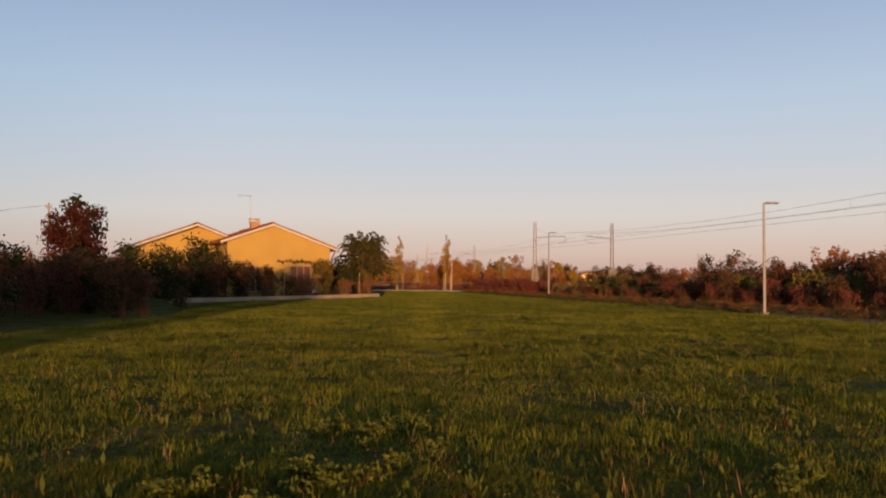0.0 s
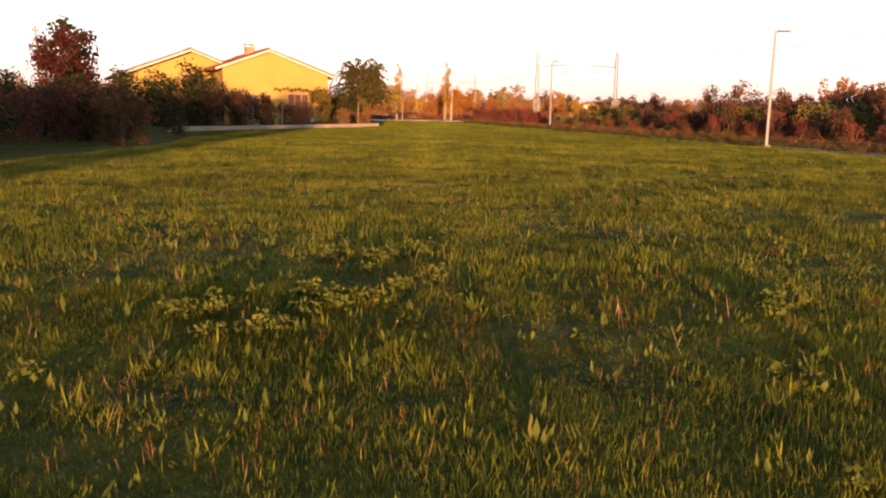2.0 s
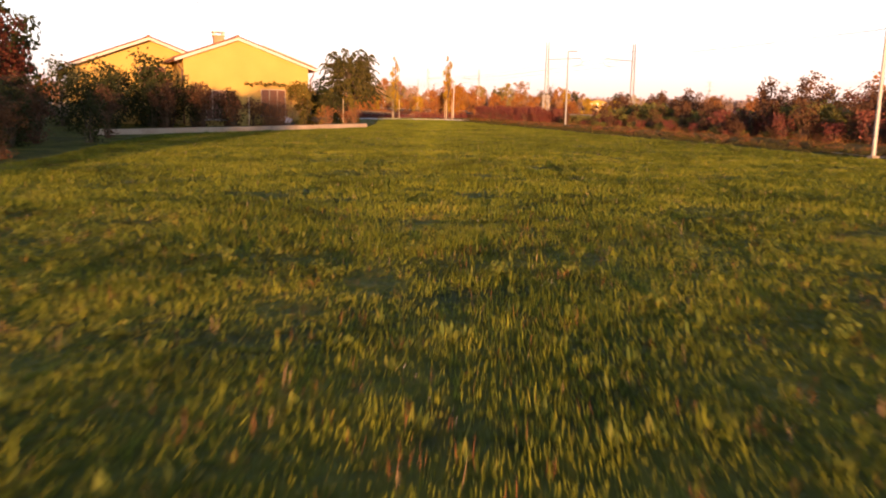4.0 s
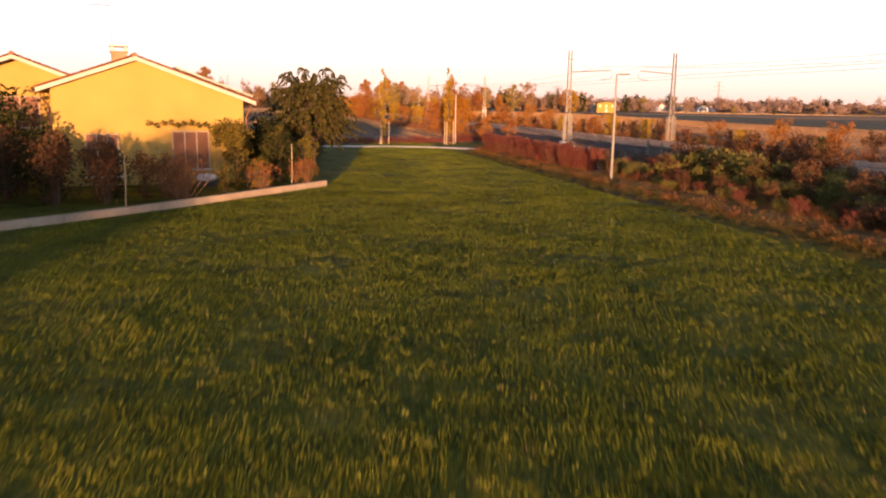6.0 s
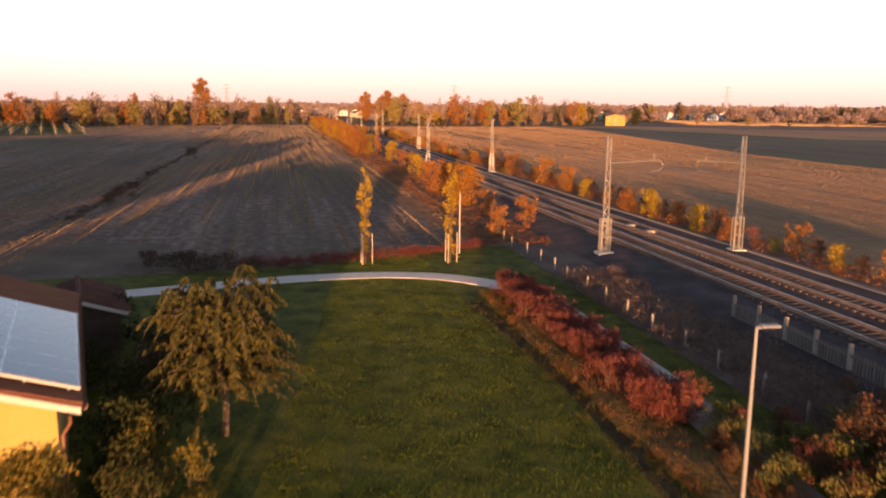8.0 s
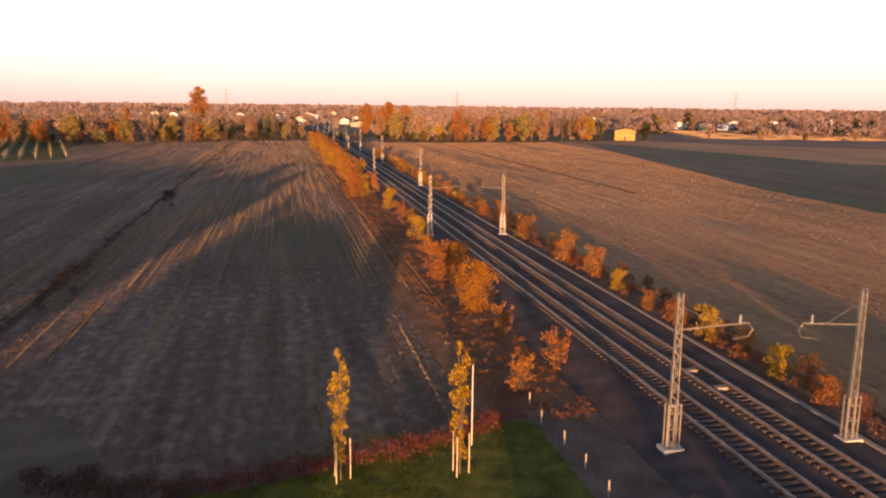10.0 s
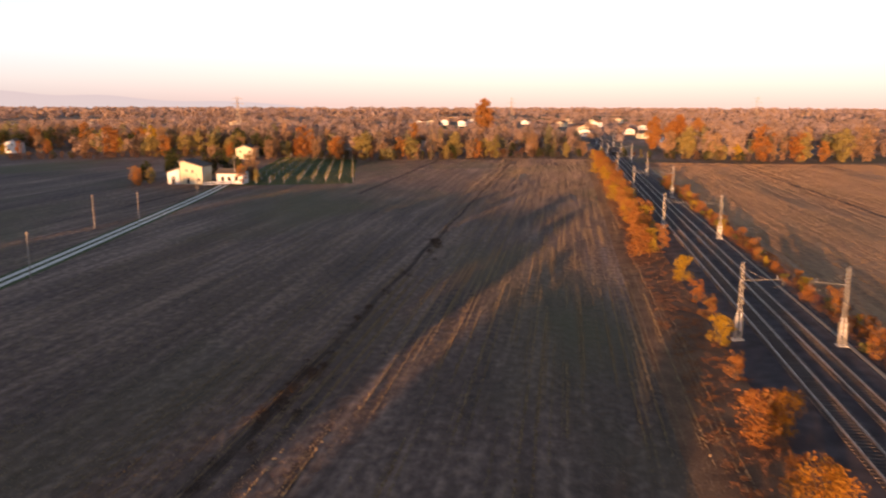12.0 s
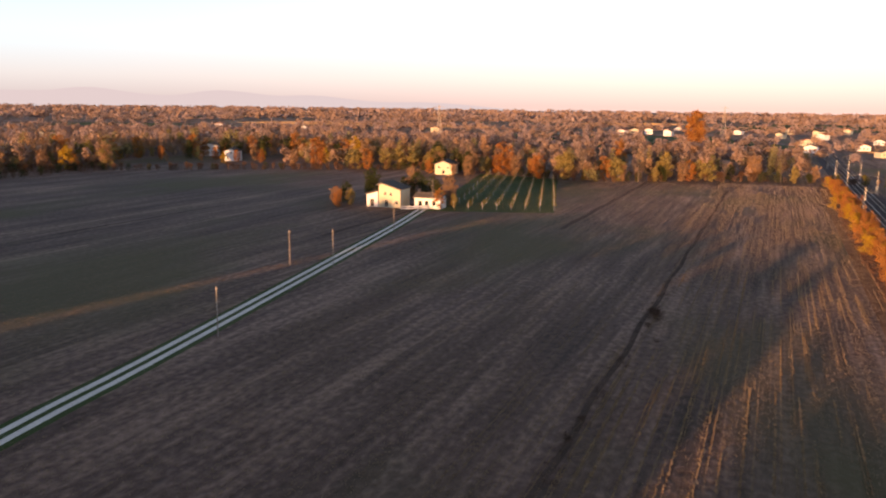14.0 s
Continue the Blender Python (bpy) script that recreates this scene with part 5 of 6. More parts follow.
# placed to fit the camera's view from (-5, 37): angle and distance
VILLAGE = [(2.94, 700), (4.54, 820), (5.82, 900), (6.92, 620), (11.63, 640), (12.38, 700), (13.49, 600), (14.59, 640), (15.24, 720), (16.24, 900), (17.72, 820), (16.74, 1100), (19.78, 900), (21.05, 1000), (22.74, 700), (-17.06, 900), (-25.26, 950), (-24.05, 900), (-13.05, 1100), (-11.42, 800)]
for k, (view_angle, d) in enumerate(VILLAGE):
    a = radians(view_angle)
    house("pale village house beyond the fields", -5 + d * math.sin(a), 37 + d * math.cos(a), RNG.uniform(-25, 25), -4.2, 4.2, 8, RNG.uniform(5, 7), 0.3, 0.4, W if k % 3 else M["cream_wall"], M["grey_roof"] if k % 2 else M["tile"], [(-3, -1.9, 1.2, 2.6), (-0.6, 0.6, 1.2, 2.6), (1.9, 3, 1.2, 2.6)], 0)

HAMLET = [(-95, 560), (-120, 622), (-150, 700), (-171, 640), (-205, 760), (-130, 800), (-232, 905), (-262, 1005), (-180, 985), (-88, 640), (-305, 1052), (-342, 985), (-412, 832), (-432, 905), (-393, 907), (-447, 1062), (-560, 700), (-700, 640), (-830, 620), (-640, 330)]
for k, (x, y) in enumerate(HAMLET):
    house("pale house of the hamlet by the railway", x, y, RNG.uniform(-30, 40), -4.5, 4.5, 8, RNG.uniform(5, 7.5), 0.32, 0.4, (W, M["cream_wall"], W)[k % 3], (M["tile"], M["grey_roof"])[k % 2], [(-3, -1.9, 1.2, 2.6), (-0.6, 0.6, 1.2, 2.6), (1.9, 3, 1.2, 2.6)], 0)

# poles along the lane
def pole(x, y, h, name="utility_pole", label="thin wooden utility pole beside the lane"):
    p = thing(name, x, y, 0, 25, label, "utility pole", "utility poles")
    bm = bmesh.new()
    tube(bm, [(0, 0, -0.2), (0, 0, h)], 0.075, 0.05, 8)
    part("shaft", bm, M["pole_wood"], p)
    part("crossarm", boxes(((0, 0, h - 0.3), (0.36, 0.06, 0.07)), ((-0.14, 0, h - 0.2), (0.05, 0.05, 0.16)), ((0.14, 0, h - 0.2), (0.05, 0.05, 0.16))), M["pole_wood"], p)


for x, y, h in ((-103.9, 116.5, 6.6), (-125.9, 156.7, 7.0), (-132.7, 152.1, 6.6), (-147.1, 195.8, 6.8), (-163.2, 229, 9.0), (-264, 388, 10), (-80, 70, 6.6), (-27.7, 17.3, 5.9)):
    pole(x, y, h)

def pylon(x, y, h, rot):
    p = thing("pylon", x, y, 0, rot, "distant lattice steel electricity pylon", "pylon", "pylons")
    w = h * 0.1
    for a, b in ((-1, -1), (1, -1), (-1, 1), (1, 1)):
        bm = bmesh.new()
        tube(bm, [(a * w, b * w, 0), (a * w * 0.3, b * w * 0.3, h * 0.6), (a * 0.25, b * 0.25, h)], 0.28, 0.16, 4)
        part("leg", bm, M["pole_wood"], p)
    bm = bmesh.new()
    for k in range(9):
        z0, z1 = h * k / 10, h * (k + 1) / 10
        f = lambda z: w * (1 - 0.7 * min(1, z / (0.6 * h)))
        for e in (-1, 1):
            tube(bm, [(-f(z0), e * f(z0), z0), (f(z1), e * f(z1), z1)], 0.12, 0.12, 3)
            tube(bm, [(f(z0), e * f(z0), z0), (-f(z1), e * f(z1), z1)], 0.12, 0.12, 3)
    tagged(part("bracing", bm, M["pole_wood"], p), kind="stuff")
    for z, wd in ((0.66, 0.2), (0.8, 0.16), (0.93, 0.12)):
        bm = bmesh.new()
        tube(bm, [(-wd * h, 0, z * h), (0, 0, z * h + 0.6), (wd * h, 0, z * h)], 0.2, 0.2, 4)
        part("crossarm", bm, M["pole_wood"], p)


for x, y, h, r in ((-313, 861, 32, 20), (-68, 914, 33, 5), (226, 887, 33, -15), (-404, 520, 30, 35)):
    pylon(x, y, h, r)

# vine rows
for k in range(8):
    f = k / 7
    a = np.array((-161.5, 236.5)) * (1 - f) + np.array((-138.5, 254.5)) * f
    b = np.array((-222, 337)) * (1 - f) + np.array((-191, 339)) * f
    v = thing("vine_row", a[0], a[1], 0, 0, "row of sparse autumn vines on pale posts", "vine row", "vine rows")
    for j in range(10):
        g = (b - a) * j / 9
        bm = bmesh.new()
        tube(bm, [(g[0], g[1], -0.1), (g[0], g[1], 2.1)], 0.06, 0.05, 5)
        part("post", bm, M["post"], v)
    rng = np.random.default_rng(50 + k)
    g = (b - a)
    bl = [(g[0] * q, g[1] * q, 1.4, 0.9, 0.9, 0.7) for q in np.linspace(0, 1, 60)]
    vv, ff = leaf_cloud(700, bl, 0.32, rng)
    part_me("vines", mesh_np("vines", vv, ff), M["l_olive"], v)

# ---- trees at the field edge ----
def along(pts, step):
    out = []
    for (xa, ya), (xb, yb) in zip(pts, pts[1:]):
        n = max(1, int(math.hypot(xb - xa, yb - ya) / step))
        out += [(xa + (xb - xa) * k / n, ya + (yb - ya) * k / n) for k in range(n)]
    return out


KINDS = ("t_orange", "t_brown", "t_bare", "t_olive", "t_olive", "t_brown", "t_dark", "t_olive", "t_yellow", "t_brown", "t_orange")
edge = along([(-415, 160), (-392, 200), (-402, 250), (-420, 300), (-380, 345), (-338, 352), (-290, 352), (-252, 350), (-186, 340), (-166, 353), (-134, 389), (-108, 406)], 4.6)
edge += along([(-70, 412), (-24, 408), (16, 428), (40, 446)], 6.0) + along([(66, 462), (105, 476), (180, 470), (300, 460)], 22)
hedge_line = along([(-420, 130), (-388, 168), (-372, 196), (-352, 235), (-322, 276), (-300, 300), (-282, 318), (-252, 346)], 2.4)
edge += [p for p in hedge_line[::3] if not -352 < p[0] < -306]
for x, y in hedge_line:
    plant(("scrub", "dark", "brownhedge")[int(RNG.integers(0, 3))], x + RNG.normal() * 1.2 + 3, y + RNG.normal() * 1.2 - 3, RNG.uniform(1.2, 1.7), label="low shrub of the dark hedge round the field", group="field hedge")
for k, (x, y) in enumerate(edge):
    kind = KINDS[int(RNG.integers(0, len(KINDS)))] if x < 55 else ("t_dark", "t_brown", "t_olive")[k % 3]
    plant(kind, x + RNG.normal() * 2.5, y + RNG.normal() * 2.5, RNG.uniform(0.5, 1.2) * (1.0 if x < -75 else 1.2 if x < 45 else 0.5))
for k in range(30):
    f = k / 29
    plant(("brownhedge", "dark", "brownhedge")[k % 3], -322 - 48 * f + RNG.normal(), 150 + 92 * f + RNG.normal(), RNG.uniform(1.2, 1.9), label="shrub of a dark field hedge", group="field hedge")
for x, y, sc in ((-350, 290, 0.5), (-372, 292, 0.4), (-340, 305, 0.6), (-330, 318, 0.6), (-378, 276, 0.35), (-320, 330, 0.7), (-356, 318, 0.6)):
    plant(("t_brown", "t_orange", "t_yellow")[int(-x) % 3], x, y, sc)
plant("t_cone", -194.3, 404, 1.0)
plant("t_big", -232, 587, 1.0)
for x, y, s in ((-90, 486, 0.62), (-78, 493, 0.66), (-69, 497, 0.6), (-84, 500, 0.5)):
    plant("t_big", x, y, s)
for x, y, k, s in ((-187.5, 215, "t_orange", 0.42), (-191, 217, "t_brown", 0.5), (-189.5, 222, "t_olive", 0.5), (-194, 221, "t_orange", 0.45), (-181, 243, "t_dark", 0.85), (-175, 243, "t_dark", 0.75), (-171, 246, "t_brown", 0.8), (-186, 246, "t_brown", 0.95), (-196, 238, "t_dark", 0.9), (-166.5, 237, "t_olive", 0.5), (-163.5, 239, "t_olive", 0.42),
                      (-228, 319, "t_brown", 0.5), (-243, 321, "t_orange", 0.6), (-232, 334, "t_dark", 0.9), (-240, 336, "t_dark", 1.0), (-226, 330, "t_brown", 0.8), (-368, 312, "t_dark", 0.9), (-356, 313, "t_brown", 0.8), (-374, 302, "t_orange", 0.6), (-392, 298, "t_dark", 0.9), (-381, 296, "t_olive", 0.7), (-396, 284, "t_orange", 0.6), (-353, 300, "t_orange", 0.55), (-184, 240, "t_dark", 0.7), (-190, 232, "t_dark", 0.75), (-164.6, 233.5, "t_orange", 0.5), (-166, 241, "t_brown", 0.6), (-193, 224, "t_dark", 0.6), (-225, 325, "t_brown", 0.8), (-246, 330, "t_dark", 0.7), (40, 450, "t_dark", 0.9), (64, 446, "t_dark", 0.9)):
    plant(k, x, y, s)
for x, y, s in ((-42.2, 86.5, 0.6), (-44.5, 91, 0.7), (-45.3, 94, 0.75), (-46.4, 97, 0.8), (-47, 100.5, 0.85), (-47.3, 103, 0.6), (-64, 158, 0.6), (-65.2, 162.7, 1.4), (-66.5, 165, 0.9), (-43, 93, 0.5), (-20.5, 57.2, 0.9), (-23, 57.6, 0.9), (-60, 152, 0.5), (-53, 118, 0.6), (-54.5, 123, 0.5)):
    plant("scrub", x, y, s, 0.62)
for x, y, s in ((-17.8, 57.9, 0.7), (-19.4, 57.6, 0.9), (-21.8, 57.3, 0.95), (-24.6, 57.9, 0.85), (-22.4, 58.6, 0.8)):
    plant("scrub", x, y, s, 0.7)

# village trees, likewise placed to fit the camera's view from (-5, 37)
for k, (view_angle, d) in enumerate(((5.34, 470), (5.98, 520), (9.95, 560), (10.49, 540), (12.30, 600), (12.60, 585), (14.52, 700), (15.96, 640), (18.42, 650), (19.10, 640), (21.11, 600), (21.77, 610), (22.74, 600), (23.22, 620), (23.69, 560))):
    a = radians(view_angle)
    plant(("t_dark", "t_brown", "t_dark", "t_olive")[k % 4], -5 + d * math.sin(a), 37 + d * math.cos(a), RNG.uniform(0.8, 1.25), label="broad tree among the village houses", group="trees of the village")

# unseen trees added beside the houses to cast the shade across the field
for row, (y0, x0) in enumerate(((-4, -36.8), (-13, -39.5))):
    for k in range(80):
        x = x0 + 0.095 * (y0 + 4) - 5.2 * k + RNG.normal() * 0.7
        # gap that lets a strip of sunlight through
        if abs(x + 118.5) < 3.4:
            continue
        plant(("t_shade", "t_thick")[(k + row) % 2], x, y0 + RNG.normal() * 2.0, RNG.uniform(0.95, 1.18) + 0.3 * min(1.0, k / 60), 0.9, label="unseen tall tree added to shade the field", group="trees beside the houses")

wl_ = thing("power_line", 0, 0, 0, 0, "thin dark overhead power line from a pole", "power line")
bm = bmesh.new()
tube(bm, [(-27.7 - 32 * t, 17.3 + 5 * t, 5.75 - 3.0 * t * (1 - t)) for t in np.linspace(0, 1, 9)], 0.015, 0.015, 3)
part("wire", bm, M["wire"], wl_)

# ---- woods beyond ----
def wood(name, label, material, spots, quads, seed, grain=1.0):
    """Many distant trees as one mesh: x, y, height, width."""
    rng = np.random.default_rng(seed)
    S = np.array(spots)
    n = len(S)
    pick = np.repeat(np.arange(n), quads)
    m = len(pick)
    d = rng.normal(size=(m, 3))
    d /= np.linalg.norm(d, axis=1)[:, None]
    lobes = rng.normal(size=(n, 5, 3)) * (0.2, 0.2, 0.18)
    off = lobes[pick, rng.integers(0, 5, m)]
    rad = np.stack([S[pick, 3] * 0.34, S[pick, 3] * 0.34, S[pick, 2] * 0.3], 1)
    pos = np.stack([S[pick, 0] + off[:, 0] * S[pick, 3], S[pick, 1] + off[:, 1] * S[pick, 3], S[pick, 2] * (0.56 + off[:, 2])], 1) + d * rad * (rng.random(m) ** 0.4)[:, None]
    pos[:, 2] = np.maximum(pos[:, 2], 0.3)
    nor = d + rng.normal(size=(m, 3)) * 0.45
    t = np.cross(nor, rng.normal(size=(m, 3)))
    t /= np.linalg.norm(t, axis=1)[:, None]
    b = np.cross(nor / np.linalg.norm(nor, axis=1)[:, None], t)
    L = (grain * S[pick, 3] * rng.uniform(0.05, 0.12, m))[:, None]
    v = np.stack([pos - t * L, pos + b * L * 0.7, pos + t * L, pos - b * L * 0.7], 1).reshape(-1, 3)
    return tagged(part_me(name, mesh_np(name, v, np.arange(4 * m).reshape(-1, 4)), material, None), label, "wood", kind="stuff")


def polar(d, ang):
    return -10 + d * math.sin(ang), 45 + d * math.cos(ang)


near, mid_, far = [], [], []
for x, y in edge:
    out = np.array((x + 10, y - 45))
    out /= np.linalg.norm(out)
    for k in range(4 if x < 50 else 1):
        r = 6 + 70 * RNG.random()
        near.append((x + out[0] * r + RNG.normal() * 6, y + out[1] * r + RNG.normal() * 6, RNG.uniform(6, 13.5) if x < 50 else RNG.uniform(4, 8), RNG.uniform(3.5, 7.5)))
near = [t for t in near if t[1] < 120 or t[1] > 335 or not 1.34 < (-19.6 - t[0]) / (t[1] - 59.6) < 1.54]
for k in range(210):
    d = (560, 690, 840, 1020, 1250, 1500, 1800, 2150)[k % 8] * RNG.uniform(0.94, 1.06)
    a0, ln = RNG.uniform(-1.25, 0.75), RNG.uniform(60, 240)
    tilt = RNG.normal() * 0.25
    hgt = RNG.uniform(0.6, 1.15)
    for j in range(int(ln / 6)):
        x, y = polar(d, a0)
        e = (j * 6 - ln / 2)
        x, y = x + e * math.cos(a0 + tilt) + RNG.normal() * 5, y - e * math.sin(a0 + tilt) + RNG.normal() * 8
        mid_.append((x, y, hgt * RNG.uniform(5, 12), RNG.uniform(6, 12)))
for k in range(2200):
    x, y = polar(1500 + 3000 * RNG.random(), RNG.uniform(-1.3, 0.8))
    far.append((x, y, RNG.uniform(8, 15), RNG.uniform(22, 50)))


def clear_sight_lines(spots):
    """Drops trees that stand in the camera's line of sight to the houses."""
    keep = []
    for t in spots:
        d, a = math.hypot(t[0] + 5, t[1] - 37), math.atan2(t[0] + 5, t[1] - 37)
        if any(abs(a - radians(b)) < 0.007 and h - 260 < d < h + 14 for b, h in VILLAGE):
            continue
        if any(abs(t[0] - hx - f * (-19 - hx)) < 7 and abs(t[1] - hy - f * (60 - hy)) < 7 for hx, hy in HAMLET for f in (0, 0.02, 0.04, 0.06, 0.09, 0.12, 0.15)):
            continue
        keep.append(t)
    return keep


mid_, far = clear_sight_lines(mid_), clear_sight_lines(far)
for k, (m, what) in enumerate((("far_brown", "brown half-bare"), ("far_orange", "orange autumn"), ("far_olive", "dull green"), ("far_brown", "bare brown"))):
    wood("near_wood", what + " wood behind the field edge", M[m], [t for t in near[k::4] if t[0] < 50], 320, 1 + k)
    wood("hedgerow_wood", "brown and haze-toned mauve hedgerows and copses between fields", M[("far_brown", "far_haze_mauve", "far_haze_mauve", "far_brown")[k]], [t for t in mid_[k::4] if math.hypot(t[0], t[1]) < 950], 170, 11 + k, 0.8)
wood("village_wood", "dull brown trees and hedges round the village", M["far_brown"], [t for t in near if t[0] >= 50], 320, 63)
wood("far_hedgerow_wood", "haze-toned mauve-brown hedgerows far off", M["far_haze_mauve"], [t for t in mid_[::2] if math.hypot(t[0], t[1]) >= 950], 64, 61)
wood("far_hedgerow_wood", "brown hedgerows far off", M["far_brown"], [t for t in mid_[1::2] if math.hypot(t[0], t[1]) >= 950], 64, 62)
wood("horizon_wood", "flat haze-toned belt of distant woodland on the horizon", M["far_haze_mauve"], far[::2], 40, 3)
wood("horizon_wood", "dark belt of distant woodland on the horizon", M["far_brown"], far[1::2], 40, 5)
straws = []
for k in range(30):
    d, a = 500 + 1500 * RNG.random(), RNG.uniform(-1.2, 0.7)
    w, l_, t = RNG.uniform(60, 130), RNG.uniform(60, 160), RNG.normal() * 0.2
    c = polar(d, a)
    ex, ey = np.array((math.cos(a + t), -math.sin(a + t))), np.array((math.sin(a + t), math.cos(a + t)))
    quad = [tuple(np.array(c) + ex * w * i + ey * l_ * j) for i, j in ((-1, -1), (1, -1), (1, 1), (-1, 1))]
    if k % 3:
        for i in range(int(l_ / 1.6)):
            y = c[1] - l_ + i * 3.2
            n = int(w / 8)
            for j in range(n):
                straws.append((c[0] + (2 * (j + RNG.random()) / n - 1) * w * 0.94, y + RNG.normal() * 1.2, RNG.uniform(3, 9), RNG.uniform(0.1, 0.28)))
    sheet("far_field", quad, 0.03 + 0.004 * k, M["stubble_soil"] if k % 3 else M["green_crop"], "distant tan stubble field" if k % 3 else "distant green field", "field")

# upright strips face the low sun so the flat far fields look bright
T = np.array(straws)
o = np.stack([T[:, 0], T[:, 1], np.full(len(T), 0.05)], 1)
dx, up = np.stack([T[:, 2], T[:, 2] * 0, T[:, 2] * 0], 1), np.stack([T[:, 3] * 0, T[:, 3] * 0.3, T[:, 3]], 1)
tagged(part_me("far_stubble", mesh_np("far_stubble", np.stack([o - dx, o + dx, o + dx * 0.8 + up, o - dx * 0.7 + up], 1).reshape(-1, 3), np.arange(4 * len(T)).reshape(-1, 4)), M["straw"], None), "upright straw strips facing the sun on distant fields", "stubble", kind="stuff")

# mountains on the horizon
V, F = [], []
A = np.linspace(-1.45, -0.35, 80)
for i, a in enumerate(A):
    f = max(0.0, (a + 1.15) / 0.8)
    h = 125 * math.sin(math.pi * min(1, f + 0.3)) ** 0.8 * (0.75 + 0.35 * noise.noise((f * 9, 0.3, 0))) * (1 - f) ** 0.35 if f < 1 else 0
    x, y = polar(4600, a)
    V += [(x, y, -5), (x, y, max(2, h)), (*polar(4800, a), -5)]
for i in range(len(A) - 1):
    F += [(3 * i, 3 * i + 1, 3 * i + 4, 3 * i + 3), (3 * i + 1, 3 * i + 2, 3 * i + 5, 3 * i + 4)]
tagged(part_me("mountain_backdrop", mesh_np("mountain_backdrop", V, F), M["mountain"], None), "blue-grey mountain backdrop glowing in a haze tone", "mountains", kind="structure")

# ---- grass ----
def lawn_x(y):
    """The lawn's edges at y."""
    left = np.interp(y, [-31, -18, -4, 4, 11.5, 17.8, 26, 27, 34, 60], [-10.6, -10.6, -10.6, -13, -14.7, -11.5, -8.2, -8.4, -9, -13])
    right = np.minimum((10.55 - 0.2867 * y) / 0.958, 14)
    return left, right


def blades(name, label, zones, material, seed, lean=0.35):
    """Grass as single bent blades: zones of y0, y1, per square metre, height, width."""
    rng = np.random.default_rng(seed)
    V = []
    for y0, y1, dens, h, w in zones:
        wid = 24
        n = int(dens * wid * (y1 - y0))
        y = rng.uniform(y0, y1, n)
        x = rng.uniform(-14, 14, n)
        le, ri = lawn_x(y)
        # grass stands only inside the part that the camera sees
        view_wedge = np.abs(x - 1.0) < 2.2 + 0.66 * (y + 31)
        ok = (x > le) & (x < ri) & view_wedge
        x, y = x[ok], y[ok]
        patch = np.array([noise.noise((a * 0.55, b * 0.55, 0.0)) for a, b in zip(x[::1], y[::1])])
        fine = np.array([noise.noise((a * 1.7, b * 1.7, 4.0)) for a, b in zip(x, y)])
        thick = 0.8 * patch + 0.7 * fine + rng.normal(0, 0.15, len(x)) > -0.5
        x, y, patch, fine = x[thick], y[thick], patch[thick], fine[thick]
        hh = h * rng.uniform(0.45, 1.3, len(x)) * (1 + 0.7 * patch + 0.6 * fine)
        a = rng.random(len(x)) * 6.283
        ww = w * rng.uniform(0.6, 1.4, len(x))
        dx, dy = np.cos(a) * ww, np.sin(a) * ww
        ln = hh * rng.normal(0, lean, len(x))
        b = rng.random(len(x)) * 6.283
        base = np.full(len(x), 0.015)
        V.append(np.stack([np.stack([x - dx, y - dy, base], 1), np.stack([x + dx, y + dy, base], 1), np.stack([x + ln * np.cos(b), y + ln * np.sin(b), base + hh], 1)], 1).reshape(-1, 3))
    V = np.concatenate(V)
    return tagged(part_me(name, mesh_np(name, V, np.arange(len(V)).reshape(-1, 3)), material, None), label, "grass", kind="stuff")


blades("grass", "rough uncut meadow grass", [(-29.6, -24, 4600, 0.042, 0.0026), (-24, -12, 1450, 0.048, 0.0055), (-12, 2, 900, 0.052, 0.0095)], M["grass"], 21)
blades("lawn_grass", "short rough grass of the lawn", [(2, 27, 600, 0.04, 0.015), (27, 66, 300, 0.034, 0.022)], M["mown"], 22)


def tufts(name, label, material, n, y0, y1, size, per, wide, seed, category="grass", flat=0.35, skew=1.0):
    """Clumps of broader leaves or taller blades scattered over the lawn in view."""
    rng = np.random.default_rng(seed)
    y = y0 + (y1 - y0) * rng.random(n) ** skew
    x = rng.uniform(-14, 14, n)
    le, ri = lawn_x(y)
    ok = (x > le) & (x < ri) & (np.abs(x - 1.0) < 2.2 + 0.66 * (y + 31))
    x, y = x[ok], y[ok]
    c = np.repeat(np.arange(len(x)), per)
    m = len(c)
    a = rng.random(m) * 6.283
    sz = (size * rng.uniform(0.5, 1.5, len(x)))[c] * rng.uniform(0.6, 1.2, m)
    up = rng.uniform(flat, 1.0, m)
    d = np.stack([np.cos(a) * (1 - up * 0.7), np.sin(a) * (1 - up * 0.7), up], 1)
    side = np.stack([-np.sin(a), np.cos(a), np.zeros(m)], 1)
    o = np.stack([x[c] + rng.normal(0, size * 0.35, m), y[c] + rng.normal(0, size * 0.35, m), np.full(m, 0.015)], 1)
    L = sz[:, None]
    v = np.stack([o, o + d * L * 0.55 + side * L * wide, o + d * L, o + d * L * 0.55 - side * L * wide], 1).reshape(-1, 3)
    return tagged(part_me(name, mesh_np(name, v, np.arange(4 * m).reshape(-1, 4)), material, None), label, category, kind="stuff")


tufts("grass_tufts", "taller bright tufts in the meadow", M["grass"], 9000, -28.5, 26, 0.095, 14, 0.028, 31, skew=1.6)
tufts("leafy_tufts", "low broad-leaved green tufts in the meadow", M["weed"], 5200, -28.0, 20, 0.085, 12, 0.11, 52, "weeds", 0.25, 1.5)


